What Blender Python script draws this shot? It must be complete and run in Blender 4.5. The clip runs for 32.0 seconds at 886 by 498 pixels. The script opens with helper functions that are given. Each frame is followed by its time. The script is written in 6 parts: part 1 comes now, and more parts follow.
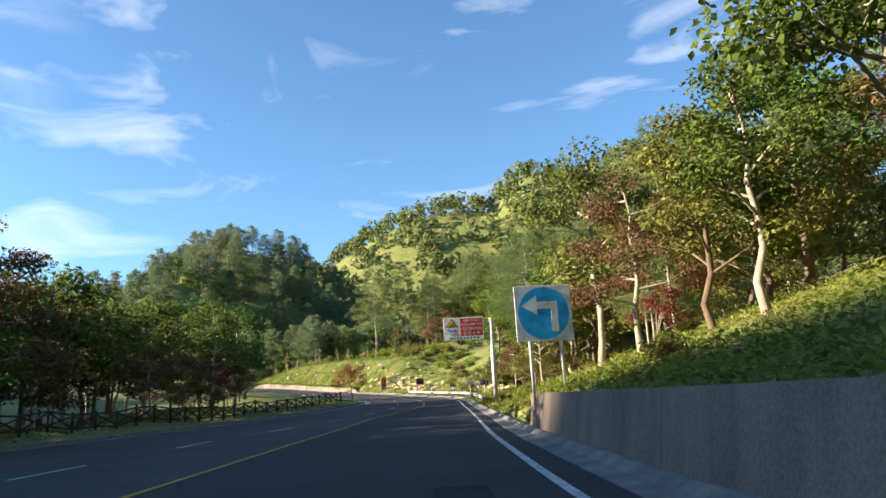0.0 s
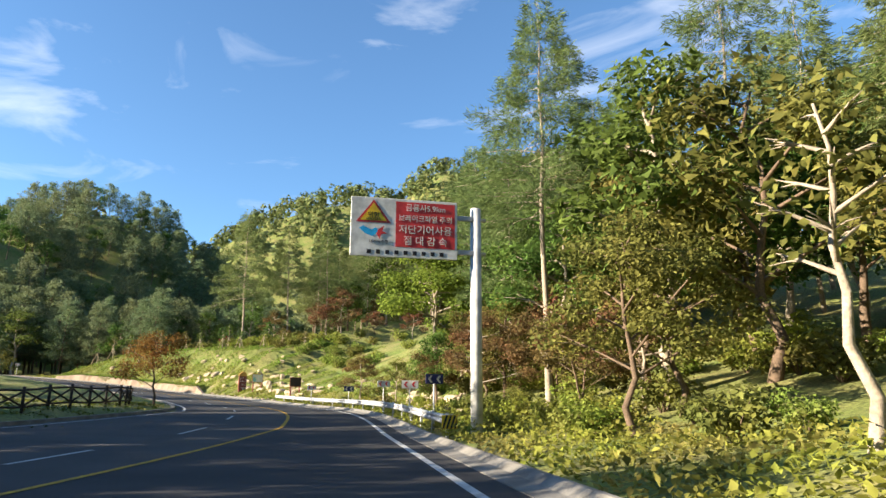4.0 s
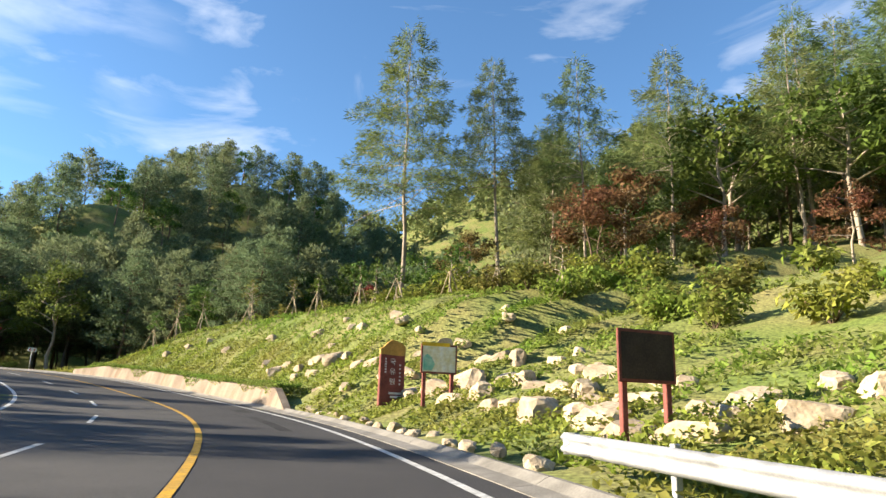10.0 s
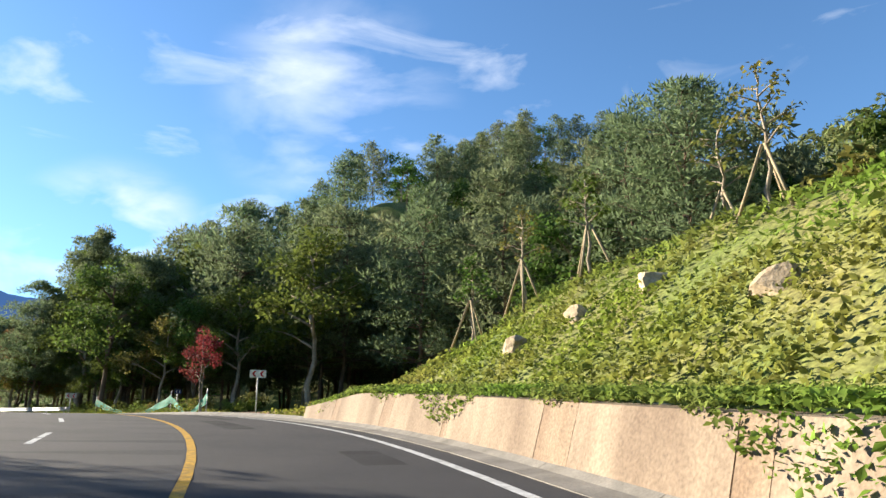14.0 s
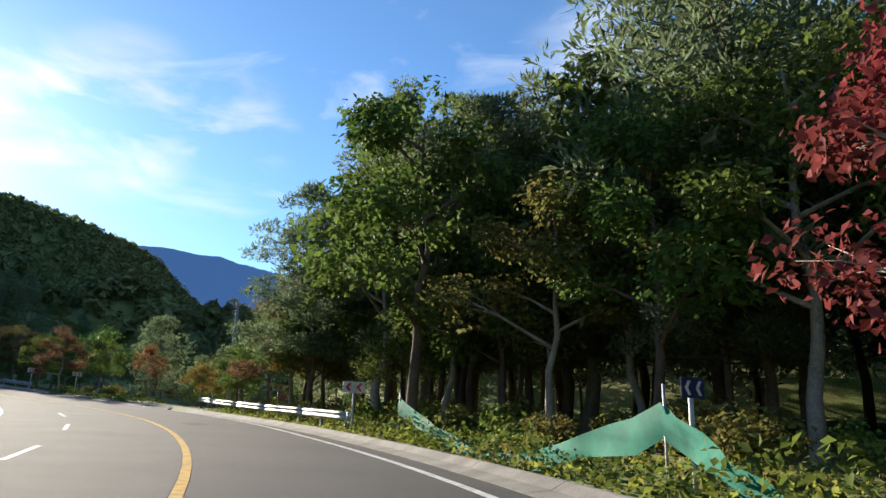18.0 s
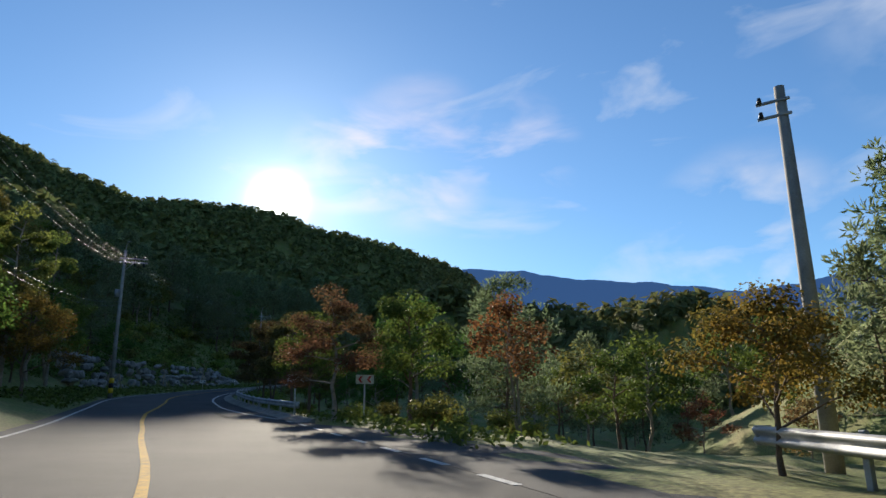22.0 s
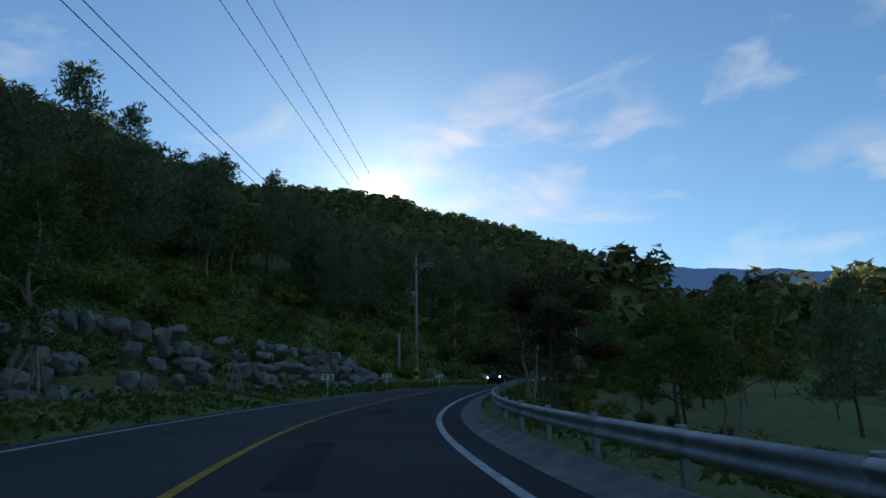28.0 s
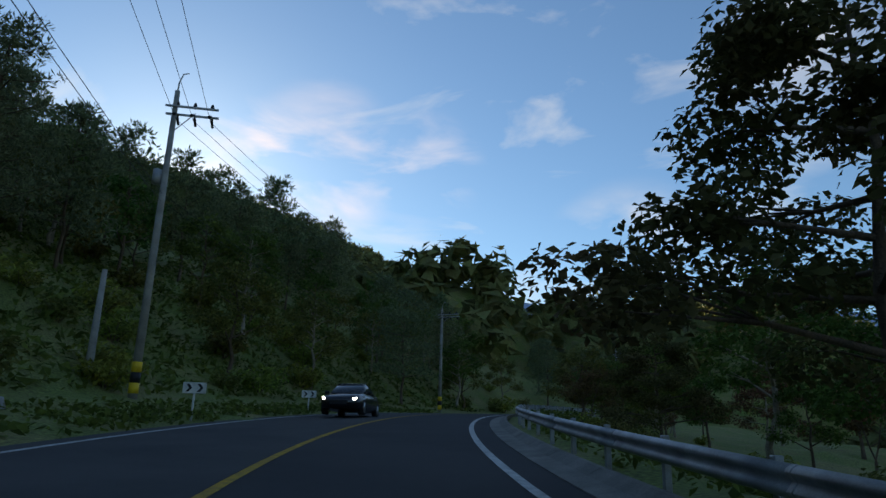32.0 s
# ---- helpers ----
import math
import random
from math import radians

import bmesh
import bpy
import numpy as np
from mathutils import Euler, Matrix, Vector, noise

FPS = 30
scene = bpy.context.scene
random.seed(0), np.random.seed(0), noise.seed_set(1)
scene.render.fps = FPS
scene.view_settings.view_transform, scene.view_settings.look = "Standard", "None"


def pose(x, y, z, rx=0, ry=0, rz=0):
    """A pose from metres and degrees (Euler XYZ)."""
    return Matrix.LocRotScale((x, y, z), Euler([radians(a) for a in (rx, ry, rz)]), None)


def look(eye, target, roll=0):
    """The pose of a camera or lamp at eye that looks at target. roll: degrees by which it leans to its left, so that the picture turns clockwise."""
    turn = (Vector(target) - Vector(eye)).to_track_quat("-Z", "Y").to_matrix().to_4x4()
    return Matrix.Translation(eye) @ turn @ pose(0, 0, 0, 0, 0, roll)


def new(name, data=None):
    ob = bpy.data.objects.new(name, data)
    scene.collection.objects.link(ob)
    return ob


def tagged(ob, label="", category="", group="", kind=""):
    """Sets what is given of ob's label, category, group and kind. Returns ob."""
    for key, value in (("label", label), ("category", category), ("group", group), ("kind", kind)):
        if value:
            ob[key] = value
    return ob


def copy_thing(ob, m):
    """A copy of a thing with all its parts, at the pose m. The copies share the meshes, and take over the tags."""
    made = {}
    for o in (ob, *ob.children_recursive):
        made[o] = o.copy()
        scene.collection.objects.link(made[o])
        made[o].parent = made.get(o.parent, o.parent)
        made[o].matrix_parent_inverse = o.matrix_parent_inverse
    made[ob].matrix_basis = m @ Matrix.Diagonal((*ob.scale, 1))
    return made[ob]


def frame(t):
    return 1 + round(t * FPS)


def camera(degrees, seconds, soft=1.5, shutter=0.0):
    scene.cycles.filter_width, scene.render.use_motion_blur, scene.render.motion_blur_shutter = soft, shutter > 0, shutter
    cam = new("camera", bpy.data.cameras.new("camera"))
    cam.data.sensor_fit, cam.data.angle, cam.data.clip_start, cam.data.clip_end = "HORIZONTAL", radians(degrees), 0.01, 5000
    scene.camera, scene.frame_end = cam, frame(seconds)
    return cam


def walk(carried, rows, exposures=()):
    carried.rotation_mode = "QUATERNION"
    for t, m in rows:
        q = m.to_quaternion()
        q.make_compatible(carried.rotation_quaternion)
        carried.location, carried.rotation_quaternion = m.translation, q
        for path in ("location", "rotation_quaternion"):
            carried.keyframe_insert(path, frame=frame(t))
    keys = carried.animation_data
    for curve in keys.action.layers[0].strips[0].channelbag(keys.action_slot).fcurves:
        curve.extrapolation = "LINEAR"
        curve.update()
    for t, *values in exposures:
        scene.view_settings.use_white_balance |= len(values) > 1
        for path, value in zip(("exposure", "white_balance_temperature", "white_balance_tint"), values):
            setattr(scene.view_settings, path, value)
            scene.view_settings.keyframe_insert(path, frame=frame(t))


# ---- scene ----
cam = camera(65.7, 32.0)
PATH = [
    (0.0, pose(0.00, -0.00, 1.20, 102.16, 3.09, 14.10)),
    (0.5, pose(-1.62, 4.51, 1.20, 102.45, 2.09, 11.41)),
    (1.0, pose(-2.99, 9.09, 1.20, 102.70, 1.12, 9.12)),
    (1.5, pose(-4.24, 13.66, 1.18, 102.94, 0.40, 7.46)),
    (2.0, pose(-5.08, 18.29, 1.14, 103.03, -0.06, 6.66)),
    (2.5, pose(-6.25, 23.01, 1.14, 103.14, -0.53, 5.89)),
    (3.0, pose(-7.41, 27.91, 1.15, 103.25, -0.53, 4.57)),
    (3.5, pose(-8.54, 32.95, 1.18, 103.22, -0.38, 4.10)),
    (4.0, pose(-9.70, 38.06, 1.22, 103.04, -0.25, 4.79)),
    (4.5, pose(-10.94, 43.19, 1.26, 102.85, -0.23, 5.97)),
    (5.0, pose(-12.27, 48.28, 1.32, 102.94, -0.36, 5.95)),
    (5.5, pose(-13.56, 53.43, 1.38, 103.01, -0.53, 5.94)),
    (6.0, pose(-14.88, 58.69, 1.46, 103.05, -0.67, 5.87)),
    (6.5, pose(-16.18, 64.04, 1.58, 103.03, -0.78, 5.92)),
    (7.0, pose(-17.60, 69.43, 1.75, 103.12, -1.17, 6.11)),
    (7.5, pose(-19.36, 74.70, 1.93, 103.28, -1.59, 7.76)),
    (8.0, pose(-21.39, 79.88, 2.09, 103.49, -1.71, 10.64)),
    (8.5, pose(-23.65, 85.02, 2.23, 103.48, -2.00, 13.35)),
    (9.0, pose(-26.17, 90.06, 2.34, 103.66, -2.03, 15.61)),
    (9.5, pose(-28.90, 95.02, 2.45, 103.82, -1.91, 17.46)),
    (10.0, pose(-31.83, 99.94, 2.61, 104.04, -1.69, 19.19)),
    (10.5, pose(-34.92, 104.93, 2.81, 104.41, -1.37, 21.15)),
    (11.0, pose(-38.18, 109.82, 3.02, 104.76, -0.89, 24.61)),
    (11.5, pose(-41.65, 114.41, 3.25, 105.10, -0.67, 28.26)),
    (12.0, pose(-45.49, 118.66, 3.52, 105.27, -0.56, 31.68)),
    (12.5, pose(-49.34, 122.62, 3.81, 105.36, -0.32, 35.12)),
    (13.0, pose(-53.13, 126.16, 4.12, 105.51, -0.06, 38.24)),
    (13.5, pose(-57.13, 129.30, 4.43, 105.67, 0.31, 41.23)),
    (14.0, pose(-61.18, 132.25, 4.74, 105.73, 0.72, 44.68)),
    (14.5, pose(-65.21, 134.99, 5.09, 105.66, 0.81, 48.02)),
    (15.0, pose(-69.24, 137.36, 5.49, 105.37, 0.55, 51.83)),
    (15.5, pose(-73.34, 139.34, 5.90, 105.08, 0.16, 55.41)),
    (16.0, pose(-77.55, 140.99, 6.29, 104.84, -0.23, 58.17)),
    (16.5, pose(-81.86, 142.43, 6.65, 104.64, -0.58, 60.40)),
    (17.0, pose(-86.29, 143.71, 6.94, 104.40, -0.77, 63.78)),
    (17.5, pose(-90.99, 144.68, 7.21, 104.49, -1.15, 67.11)),
    (18.0, pose(-95.84, 145.43, 7.44, 104.26, -1.55, 70.51)),
    (18.5, pose(-100.79, 145.84, 7.62, 103.96, -1.47, 73.53)),
    (19.0, pose(-105.79, 146.03, 7.76, 103.70, -1.04, 76.52)),
    (19.5, pose(-110.84, 146.04, 7.91, 103.63, -0.52, 79.61)),
    (20.0, pose(-115.92, 145.76, 8.08, 103.91, -0.34, 82.49)),
    (20.5, pose(-121.05, 145.18, 8.25, 104.04, -0.11, 85.52)),
    (21.0, pose(-126.17, 144.38, 8.42, 104.15, 0.12, 89.07)),
    (21.5, pose(-131.27, 143.28, 8.60, 104.42, 0.50, 92.70)),
    (22.0, pose(-136.34, 141.76, 8.82, 104.57, 0.64, 96.22)),
    (22.5, pose(-141.30, 139.76, 9.05, 104.78, 0.99, 100.00)),
    (23.0, pose(-146.26, 137.78, 9.31, 104.96, 1.29, 103.58)),
    (23.5, pose(-151.11, 135.59, 9.58, 105.61, 1.26, 106.32)),
    (24.0, pose(-155.85, 133.19, 9.87, 105.87, 1.10, 108.05)),
    (24.5, pose(-160.53, 130.72, 10.17, 105.86, 0.97, 108.60)),
    (25.0, pose(-165.22, 128.28, 10.48, 105.76, 0.89, 108.69)),
    (25.5, pose(-169.91, 125.86, 10.80, 105.59, 0.73, 108.78)),
    (26.0, pose(-174.54, 123.42, 11.14, 105.32, 0.40, 108.68)),
    (26.5, pose(-179.08, 120.93, 11.49, 105.08, 0.06, 108.43)),
    (27.0, pose(-183.72, 118.60, 11.86, 104.81, 0.04, 107.20)),
    (27.5, pose(-188.42, 116.35, 12.22, 104.60, 0.28, 105.91)),
    (28.0, pose(-193.20, 114.17, 12.59, 104.50, 0.69, 104.85)),
    (28.5, pose(-198.07, 112.06, 12.96, 104.51, 1.14, 103.82)),
    (29.0, pose(-203.09, 110.16, 13.31, 104.64, 1.31, 102.14)),
    (29.5, pose(-208.27, 108.46, 13.67, 104.83, 1.18, 100.13)),
    (30.0, pose(-213.56, 106.89, 14.04, 105.12, 0.82, 97.74)),
    (30.5, pose(-218.99, 105.56, 14.44, 105.30, 0.42, 95.16)),
    (31.0, pose(-224.54, 104.49, 14.88, 105.42, -0.07, 92.28)),
    (31.5, pose(-230.17, 103.73, 15.34, 105.72, -0.84, 89.39)),
    (32.0, pose(-235.84, 103.23, 15.83, 105.91, -1.57, 86.70)),
]

EXPOSURES = [(0, 1.9, 6950, 10), (10.0, 1.85, 6950, 10), (14.5, 1.7, 6700, 10), (17.0, 1.5, 6500, 10), (19.0, 1.25, 6500, 10), (21.0, 1.0, 6500, 10), (23.0, 0.9, 6550, 10), (24.5, 0.75, 6600, 10), (26.0, 0.4, 6350, 4), (27.5, 0.75, 6900, 6), (29.0, 1.05, 7400, 8), (32.0, 1.05, 7800, 10)]
walk(cam, PATH, EXPOSURES)

# ---- sky and sun ----
SUN_AZ, SUN_EL = radians(110.2), radians(18.2)
sun_way = Vector((-math.sin(SUN_AZ) * math.cos(SUN_EL), math.cos(SUN_AZ) * math.cos(SUN_EL), math.sin(SUN_EL)))
world = bpy.data.worlds.new("sky")
scene.world = world
world.use_nodes = True
wn, wl = world.node_tree.nodes, world.node_tree.links
wn.clear()
w_out = wn.new("ShaderNodeOutputWorld")
w_bg = wn.new("ShaderNodeBackground")
w_bg.inputs["Strength"].default_value = 0.07
sky = wn.new("ShaderNodeTexSky")
sky.sky_type = "NISHITA"
sky.sun_disc = False
sky.sun_elevation = SUN_EL
sky.sun_rotation = -SUN_AZ
sky.air_density, sky.dust_density, sky.ozone_density = 1.0, 0.15, 3.0
w_co = wn.new("ShaderNodeTexCoord")
w_map = wn.new("ShaderNodeMapping")
w_map.inputs["Rotation"].default_value = (0.15, 0.1, 0.5)
w_map.inputs["Scale"].default_value = (2.2, 3.4, 9.0)
w_noise = wn.new("ShaderNodeTexNoise")
w_noise.inputs["Scale"].default_value = 1.3
w_noise.inputs["Detail"].default_value = 8
w_noise.inputs["Roughness"].default_value = 0.55
w_noise.inputs["Distortion"].default_value = 0.7
w_ramp = wn.new("ShaderNodeMapRange")
w_ramp.inputs["From Min"].default_value, w_ramp.inputs["From Max"].default_value = 0.57, 0.9
w_ramp.inputs["To Max"].default_value = 0.7
w_mix = wn.new("ShaderNodeMix")
w_mix.data_type = "RGBA"
w_mix.inputs["B"].default_value = (6.2, 6.5, 7.0, 1)
wl.new(w_co.outputs["Generated"], w_map.inputs["Vector"])
wl.new(w_map.outputs["Vector"], w_noise.inputs["Vector"])
wl.new(w_noise.outputs["Fac"], w_ramp.inputs["Value"])
wl.new(w_ramp.outputs["Result"], w_mix.inputs["Factor"])
w_tint = wn.new("ShaderNodeMix")
w_tint.data_type, w_tint.blend_type = "RGBA", "MULTIPLY"
w_tint.inputs["Factor"].default_value = 1.0
w_tint.inputs["B"].default_value = (0.74, 0.97, 1.14, 1)
wl.new(sky.outputs["Color"], w_tint.inputs["A"])
wl.new(w_tint.outputs["Result"], w_mix.inputs["A"])
sky_out = w_mix.outputs["Result"]
w_fine = wn.new("ShaderNodeTexNoise")
w_fine.inputs["Scale"].default_value, w_fine.inputs["Detail"].default_value, w_fine.inputs["Distortion"].default_value = 1.9, 9, 0.35
wl.new(w_map.outputs["Vector"], w_fine.inputs["Vector"])
# sunlit clouds over the ridge: azimuth, elevation, reach in degrees, warmth
for c_az, c_el, c_r, c_most, c_col in ((98.0, 22.3, 7.5, 0.75, (9.2, 7.6, 7.4, 1)), (104.8, 21.8, 5.5, 0.75, (9.2, 7.6, 7.4, 1)), (89.0, 22.5, 5.5, 0.65, (8.8, 7.7, 7.6, 1)), (71.0, 13.0, 9.0, 0.65, (9.0, 8.0, 7.0, 1)), (54.0, 27.0, 11.0, 0.42, (7.4, 7.6, 8.0, 1))):
    a, e = radians(c_az), radians(c_el)
    w_dot = wn.new("ShaderNodeVectorMath")
    w_dot.operation = "DOT_PRODUCT"
    w_dot.inputs[1].default_value = (-math.sin(a) * math.cos(e), math.cos(a) * math.cos(e), math.sin(e))
    wl.new(w_co.outputs["Generated"], w_dot.inputs[0])
    w_near = wn.new("ShaderNodeMapRange")
    w_near.inputs["From Min"].default_value, w_near.inputs["From Max"].default_value = math.cos(radians(c_r)), math.cos(radians(c_r * 0.15))
    w_near.interpolation_type = "SMOOTHSTEP"
    w_near.inputs["To Max"].default_value = c_most
    wl.new(w_dot.outputs["Value"], w_near.inputs["Value"])
    w_cut = wn.new("ShaderNodeMapRange")
    w_cut.inputs["From Min"].default_value, w_cut.inputs["From Max"].default_value = 0.44, 0.8
    wl.new(w_fine.outputs["Fac"], w_cut.inputs["Value"])
    w_sum = wn.new("ShaderNodeMath")
    w_sum.operation = "MULTIPLY"
    wl.new(w_near.outputs["Result"], w_sum.inputs[0]), wl.new(w_cut.outputs["Result"], w_sum.inputs[1])
    w_cl = wn.new("ShaderNodeMix")
    w_cl.data_type = "RGBA"
    w_cl.inputs["B"].default_value = c_col
    wl.new(w_sum.outputs["Value"], w_cl.inputs["Factor"]), wl.new(sky_out, w_cl.inputs["A"])
    sky_out = w_cl.outputs["Result"]
# the bright sky round the sun: angle from it, a tight core and a wide faint fall-off
w_ang = wn.new("ShaderNodeVectorMath")
w_ang.operation = "DOT_PRODUCT"
w_ang.inputs[1].default_value = sun_way
wl.new(w_co.outputs["Generated"], w_ang.inputs[0])


def w_math(op, a, b=None):
    node = wn.new("ShaderNodeMath")
    node.operation = op
    for k, q in enumerate((a, b)):
        if q is None:
            continue
        if isinstance(q, (int, float)):
            node.inputs[k].default_value = q
        else:
            wl.new(q, node.inputs[k])
    return node.outputs["Value"]


w_off = w_math("ARCCOSINE", w_math("MINIMUM", w_ang.outputs["Value"], 0.9999995))
w_core = w_math("MULTIPLY", w_math("EXPONENT", w_math("MULTIPLY", w_math("POWER", w_math("DIVIDE", w_off, radians(1.3)), 2.0), -1.0)), 70.0)
w_wide = w_math("MULTIPLY", w_math("EXPONENT", w_math("DIVIDE", w_off, -radians(3.2))), 4.6)
w_glow = wn.new("ShaderNodeMix")
w_glow.data_type, w_glow.blend_type = "RGBA", "ADD"
w_glow.inputs["Factor"].default_value = 1.0
w_tone = wn.new("ShaderNodeVectorMath")
w_tone.operation = "SCALE"
w_tone.inputs[0].default_value = (1.0, 0.97, 0.9)
wl.new(w_math("ADD", w_core, w_wide), w_tone.inputs["Scale"])
wl.new(sky_out, w_glow.inputs["A"])
wl.new(w_tone.outputs["Vector"], w_glow.inputs["B"])
sky_out = w_glow.outputs["Result"]
wl.new(sky_out, w_bg.inputs["Color"])
wl.new(w_bg.outputs["Background"], w_out.inputs["Surface"])
sun_data = bpy.data.lights.new("sun", "SUN")
sun_data.energy, sun_data.angle, sun_data.color = 5.0, radians(0.5), (1.0, 0.90, 0.74)
sun = new("sun", sun_data)
sun.matrix_world = look((0, 0, 200), Vector((0, 0, 200)) - sun_way)


# ---- materials ----
def material(name, base, rough=0.8, scale=4.0, vary=0.35, bump=0.3, fine=40.0, metal=0.0, second=None, patch=0.0, island=0.0, per_object=0.0, through_light=0.0, spec=0.3, stretch=None, detail=3):
    """A surface with colour varied at two scales and a fine relief."""
    m = bpy.data.materials.new(name)
    m.use_nodes = True
    n, l = m.node_tree.nodes, m.node_tree.links
    b = n["Principled BSDF"]
    b.inputs["Roughness"].default_value, b.inputs["Metallic"].default_value = rough, metal
    b.inputs["Specular IOR Level"].default_value = spec
    co = n.new("ShaderNodeTexCoord")
    big, small = n.new("ShaderNodeTexNoise"), n.new("ShaderNodeTexNoise")
    for node, sc, det in ((big, scale, 5), (small, fine, detail)):
        node.inputs["Scale"].default_value, node.inputs["Detail"].default_value = sc, det
        src = co.outputs["Object"]
        if stretch and node is big:
            mp = n.new("ShaderNodeMapping")
            mp.inputs["Scale"].default_value = stretch
            l.new(src, mp.inputs["Vector"])
            src = mp.outputs["Vector"]
        l.new(src, node.inputs["Vector"])
    col = n.new("ShaderNodeMix")
    col.data_type = "RGBA"
    col.inputs["A"].default_value = (*base, 1)
    col.inputs["B"].default_value = (*(second or [c * 0.55 for c in base]), 1)
    rng = n.new("ShaderNodeMapRange")
    rng.inputs["From Min"].default_value, rng.inputs["From Max"].default_value = 0.35 - patch * 0.1, 0.7 - patch * 0.1
    l.new(big.outputs["Fac"], rng.inputs["Value"])
    l.new(rng.outputs["Result"], col.inputs["Factor"])
    hsv = n.new("ShaderNodeHueSaturation")
    l.new(col.outputs["Result"], hsv.inputs["Color"])
    val = n.new("ShaderNodeMapRange")
    val.inputs["From Min"].default_value, val.inputs["From Max"].default_value = 0.25, 0.75
    val.inputs["To Min"].default_value, val.inputs["To Max"].default_value = 1 - vary, 1 + vary
    l.new(small.outputs["Fac"], val.inputs["Value"])
    last = val.outputs["Result"]
    if island or per_object:
        src = n.new("ShaderNodeNewGeometry").outputs["Random Per Island"] if island else n.new("ShaderNodeObjectInfo").outputs["Random"]
        amt = island or per_object
        r2 = n.new("ShaderNodeMapRange")
        r2.inputs["To Min"].default_value, r2.inputs["To Max"].default_value = 1 - amt, 1 + amt
        l.new(src, r2.inputs["Value"])
        mul = n.new("ShaderNodeMath")
        mul.operation = "MULTIPLY"
        l.new(last, mul.inputs[0]), l.new(r2.outputs["Result"], mul.inputs[1])
        last = mul.outputs["Value"]
        if island:
            oi = n.new("ShaderNodeObjectInfo")
            r3 = n.new("ShaderNodeMapRange")
            r3.inputs["To Min"].default_value, r3.inputs["To Max"].default_value = 0.47, 0.53
            l.new(oi.outputs["Random"], r3.inputs["Value"])
            l.new(r3.outputs["Result"], hsv.inputs["Hue"])
    l.new(last, hsv.inputs["Value"])
    l.new(hsv.outputs["Color"], b.inputs["Base Color"])
    if bump:
        bp = n.new("ShaderNodeBump")
        bp.inputs["Strength"].default_value, bp.inputs["Distance"].default_value = bump, 0.02
        l.new(small.outputs["Fac"], bp.inputs["Height"])
        l.new(bp.outputs["Normal"], b.inputs["Normal"])
    if through_light:
        tr = n.new("ShaderNodeBsdfTranslucent")
        mx = n.new("ShaderNodeMixShader")
        mx.inputs["Fac"].default_value = through_light
        l.new(hsv.outputs["Color"], tr.inputs["Color"])
        l.new(b.outputs["BSDF"], mx.inputs[1]), l.new(tr.outputs["BSDF"], mx.inputs[2])
        l.new(mx.outputs["Shader"], n["Material Output"].inputs["Surface"])
    return m


ASPHALT = material("asphalt", (0.062, 0.060, 0.061), 0.93, 0.35, 0.25, 0.5, 60, second=(0.045, 0.045, 0.048), spec=0.15)
ASPHALT_OLD = material("old_asphalt", (0.082, 0.079, 0.078), 0.93, 0.45, 0.28, 0.5, 55, second=(0.062, 0.061, 0.062), spec=0.15)
ASPHALT_NEW = material("asphalt_patch", (0.046, 0.046, 0.048), 0.95, 0.5, 0.25, 0.5, 60, spec=0.1)
LINE_WHITE = material("white_road_paint", (0.6, 0.6, 0.58), 0.85, 5, 0.3, 0.3, 50, second=(0.32, 0.32, 0.31), spec=0.1)
LINE_YELLOW = material("yellow_road_paint", (0.58, 0.33, 0.05), 0.9, 5, 0.3, 0.3, 50, second=(0.3, 0.2, 0.07), spec=0.08)
CONCRETE = material("concrete", (0.27, 0.212, 0.155), 0.92, 1.0, 0.25, 0.7, 20, second=(0.15, 0.11, 0.08), stretch=(1, 1, 0.16))
CONCRETE_WET = material("stained_concrete", (0.17, 0.115, 0.075), 0.85, 1.6, 0.35, 0.6, 24, second=(0.26, 0.2, 0.14), stretch=(1, 1, 0.12))
KERB = material("kerb_concrete", (0.23, 0.215, 0.19), 0.9, 1.5, 0.2, 0.4, 30)
GRASS_GROUND = material("grass_ground", (0.115, 0.155, 0.032), 0.95, 0.3, 0.7, 1.0, 9, second=(0.2, 0.175, 0.065), detail=9)
GRASS = material("grass_blades", (0.11, 0.17, 0.025), 0.7, 0.4, 0.2, 0, 9, second=(0.16, 0.155, 0.04), island=0.4, through_light=0.35)
ROCK = material("rock", (0.46, 0.37, 0.26), 0.9, 2.2, 0.3, 1.0, 14, second=(0.33, 0.255, 0.17), per_object=0.2)
ROCK_GREY = material("grey_rock", (0.29, 0.28, 0.26), 0.9, 1.3, 0.3, 0.8, 14, per_object=0.25)
BARK = material("bark", (0.16, 0.11, 0.075), 0.95, 2, 0.35, 0.8, 22)
BARK_PALE = material("pale_bark", (0.36, 0.30, 0.23), 0.9, 2, 0.35, 0.6, 22, second=(0.2, 0.16, 0.12))
WOOD_DARK = material("dark_wood", (0.055, 0.04, 0.03), 0.8, 3, 0.3, 0.4, 30)
WOOD_RED = material("red_brown_wood", (0.23, 0.065, 0.05), 0.7, 3, 0.2, 0.3, 30)
STAKE = material("stake_wood", (0.4, 0.32, 0.2), 0.85, 3, 0.25, 0.3, 30)
STEEL = material("galvanised_steel", (0.45, 0.46, 0.47), 0.6, 2, 0.15, 0.1, 40, metal=0.5)
POLE_CONCRETE = material("pole_concrete", (0.36, 0.34, 0.31), 0.85, 1.5, 0.15, 0.3, 30)
WHITE_PAINT = material("white_sign_paint", (0.78, 0.77, 0.72), 0.5, 3, 0.06, 0.05, 20)
RED_PAINT = material("red_sign_paint", (0.62, 0.05, 0.05), 0.5, 3, 0.1, 0.05, 20)
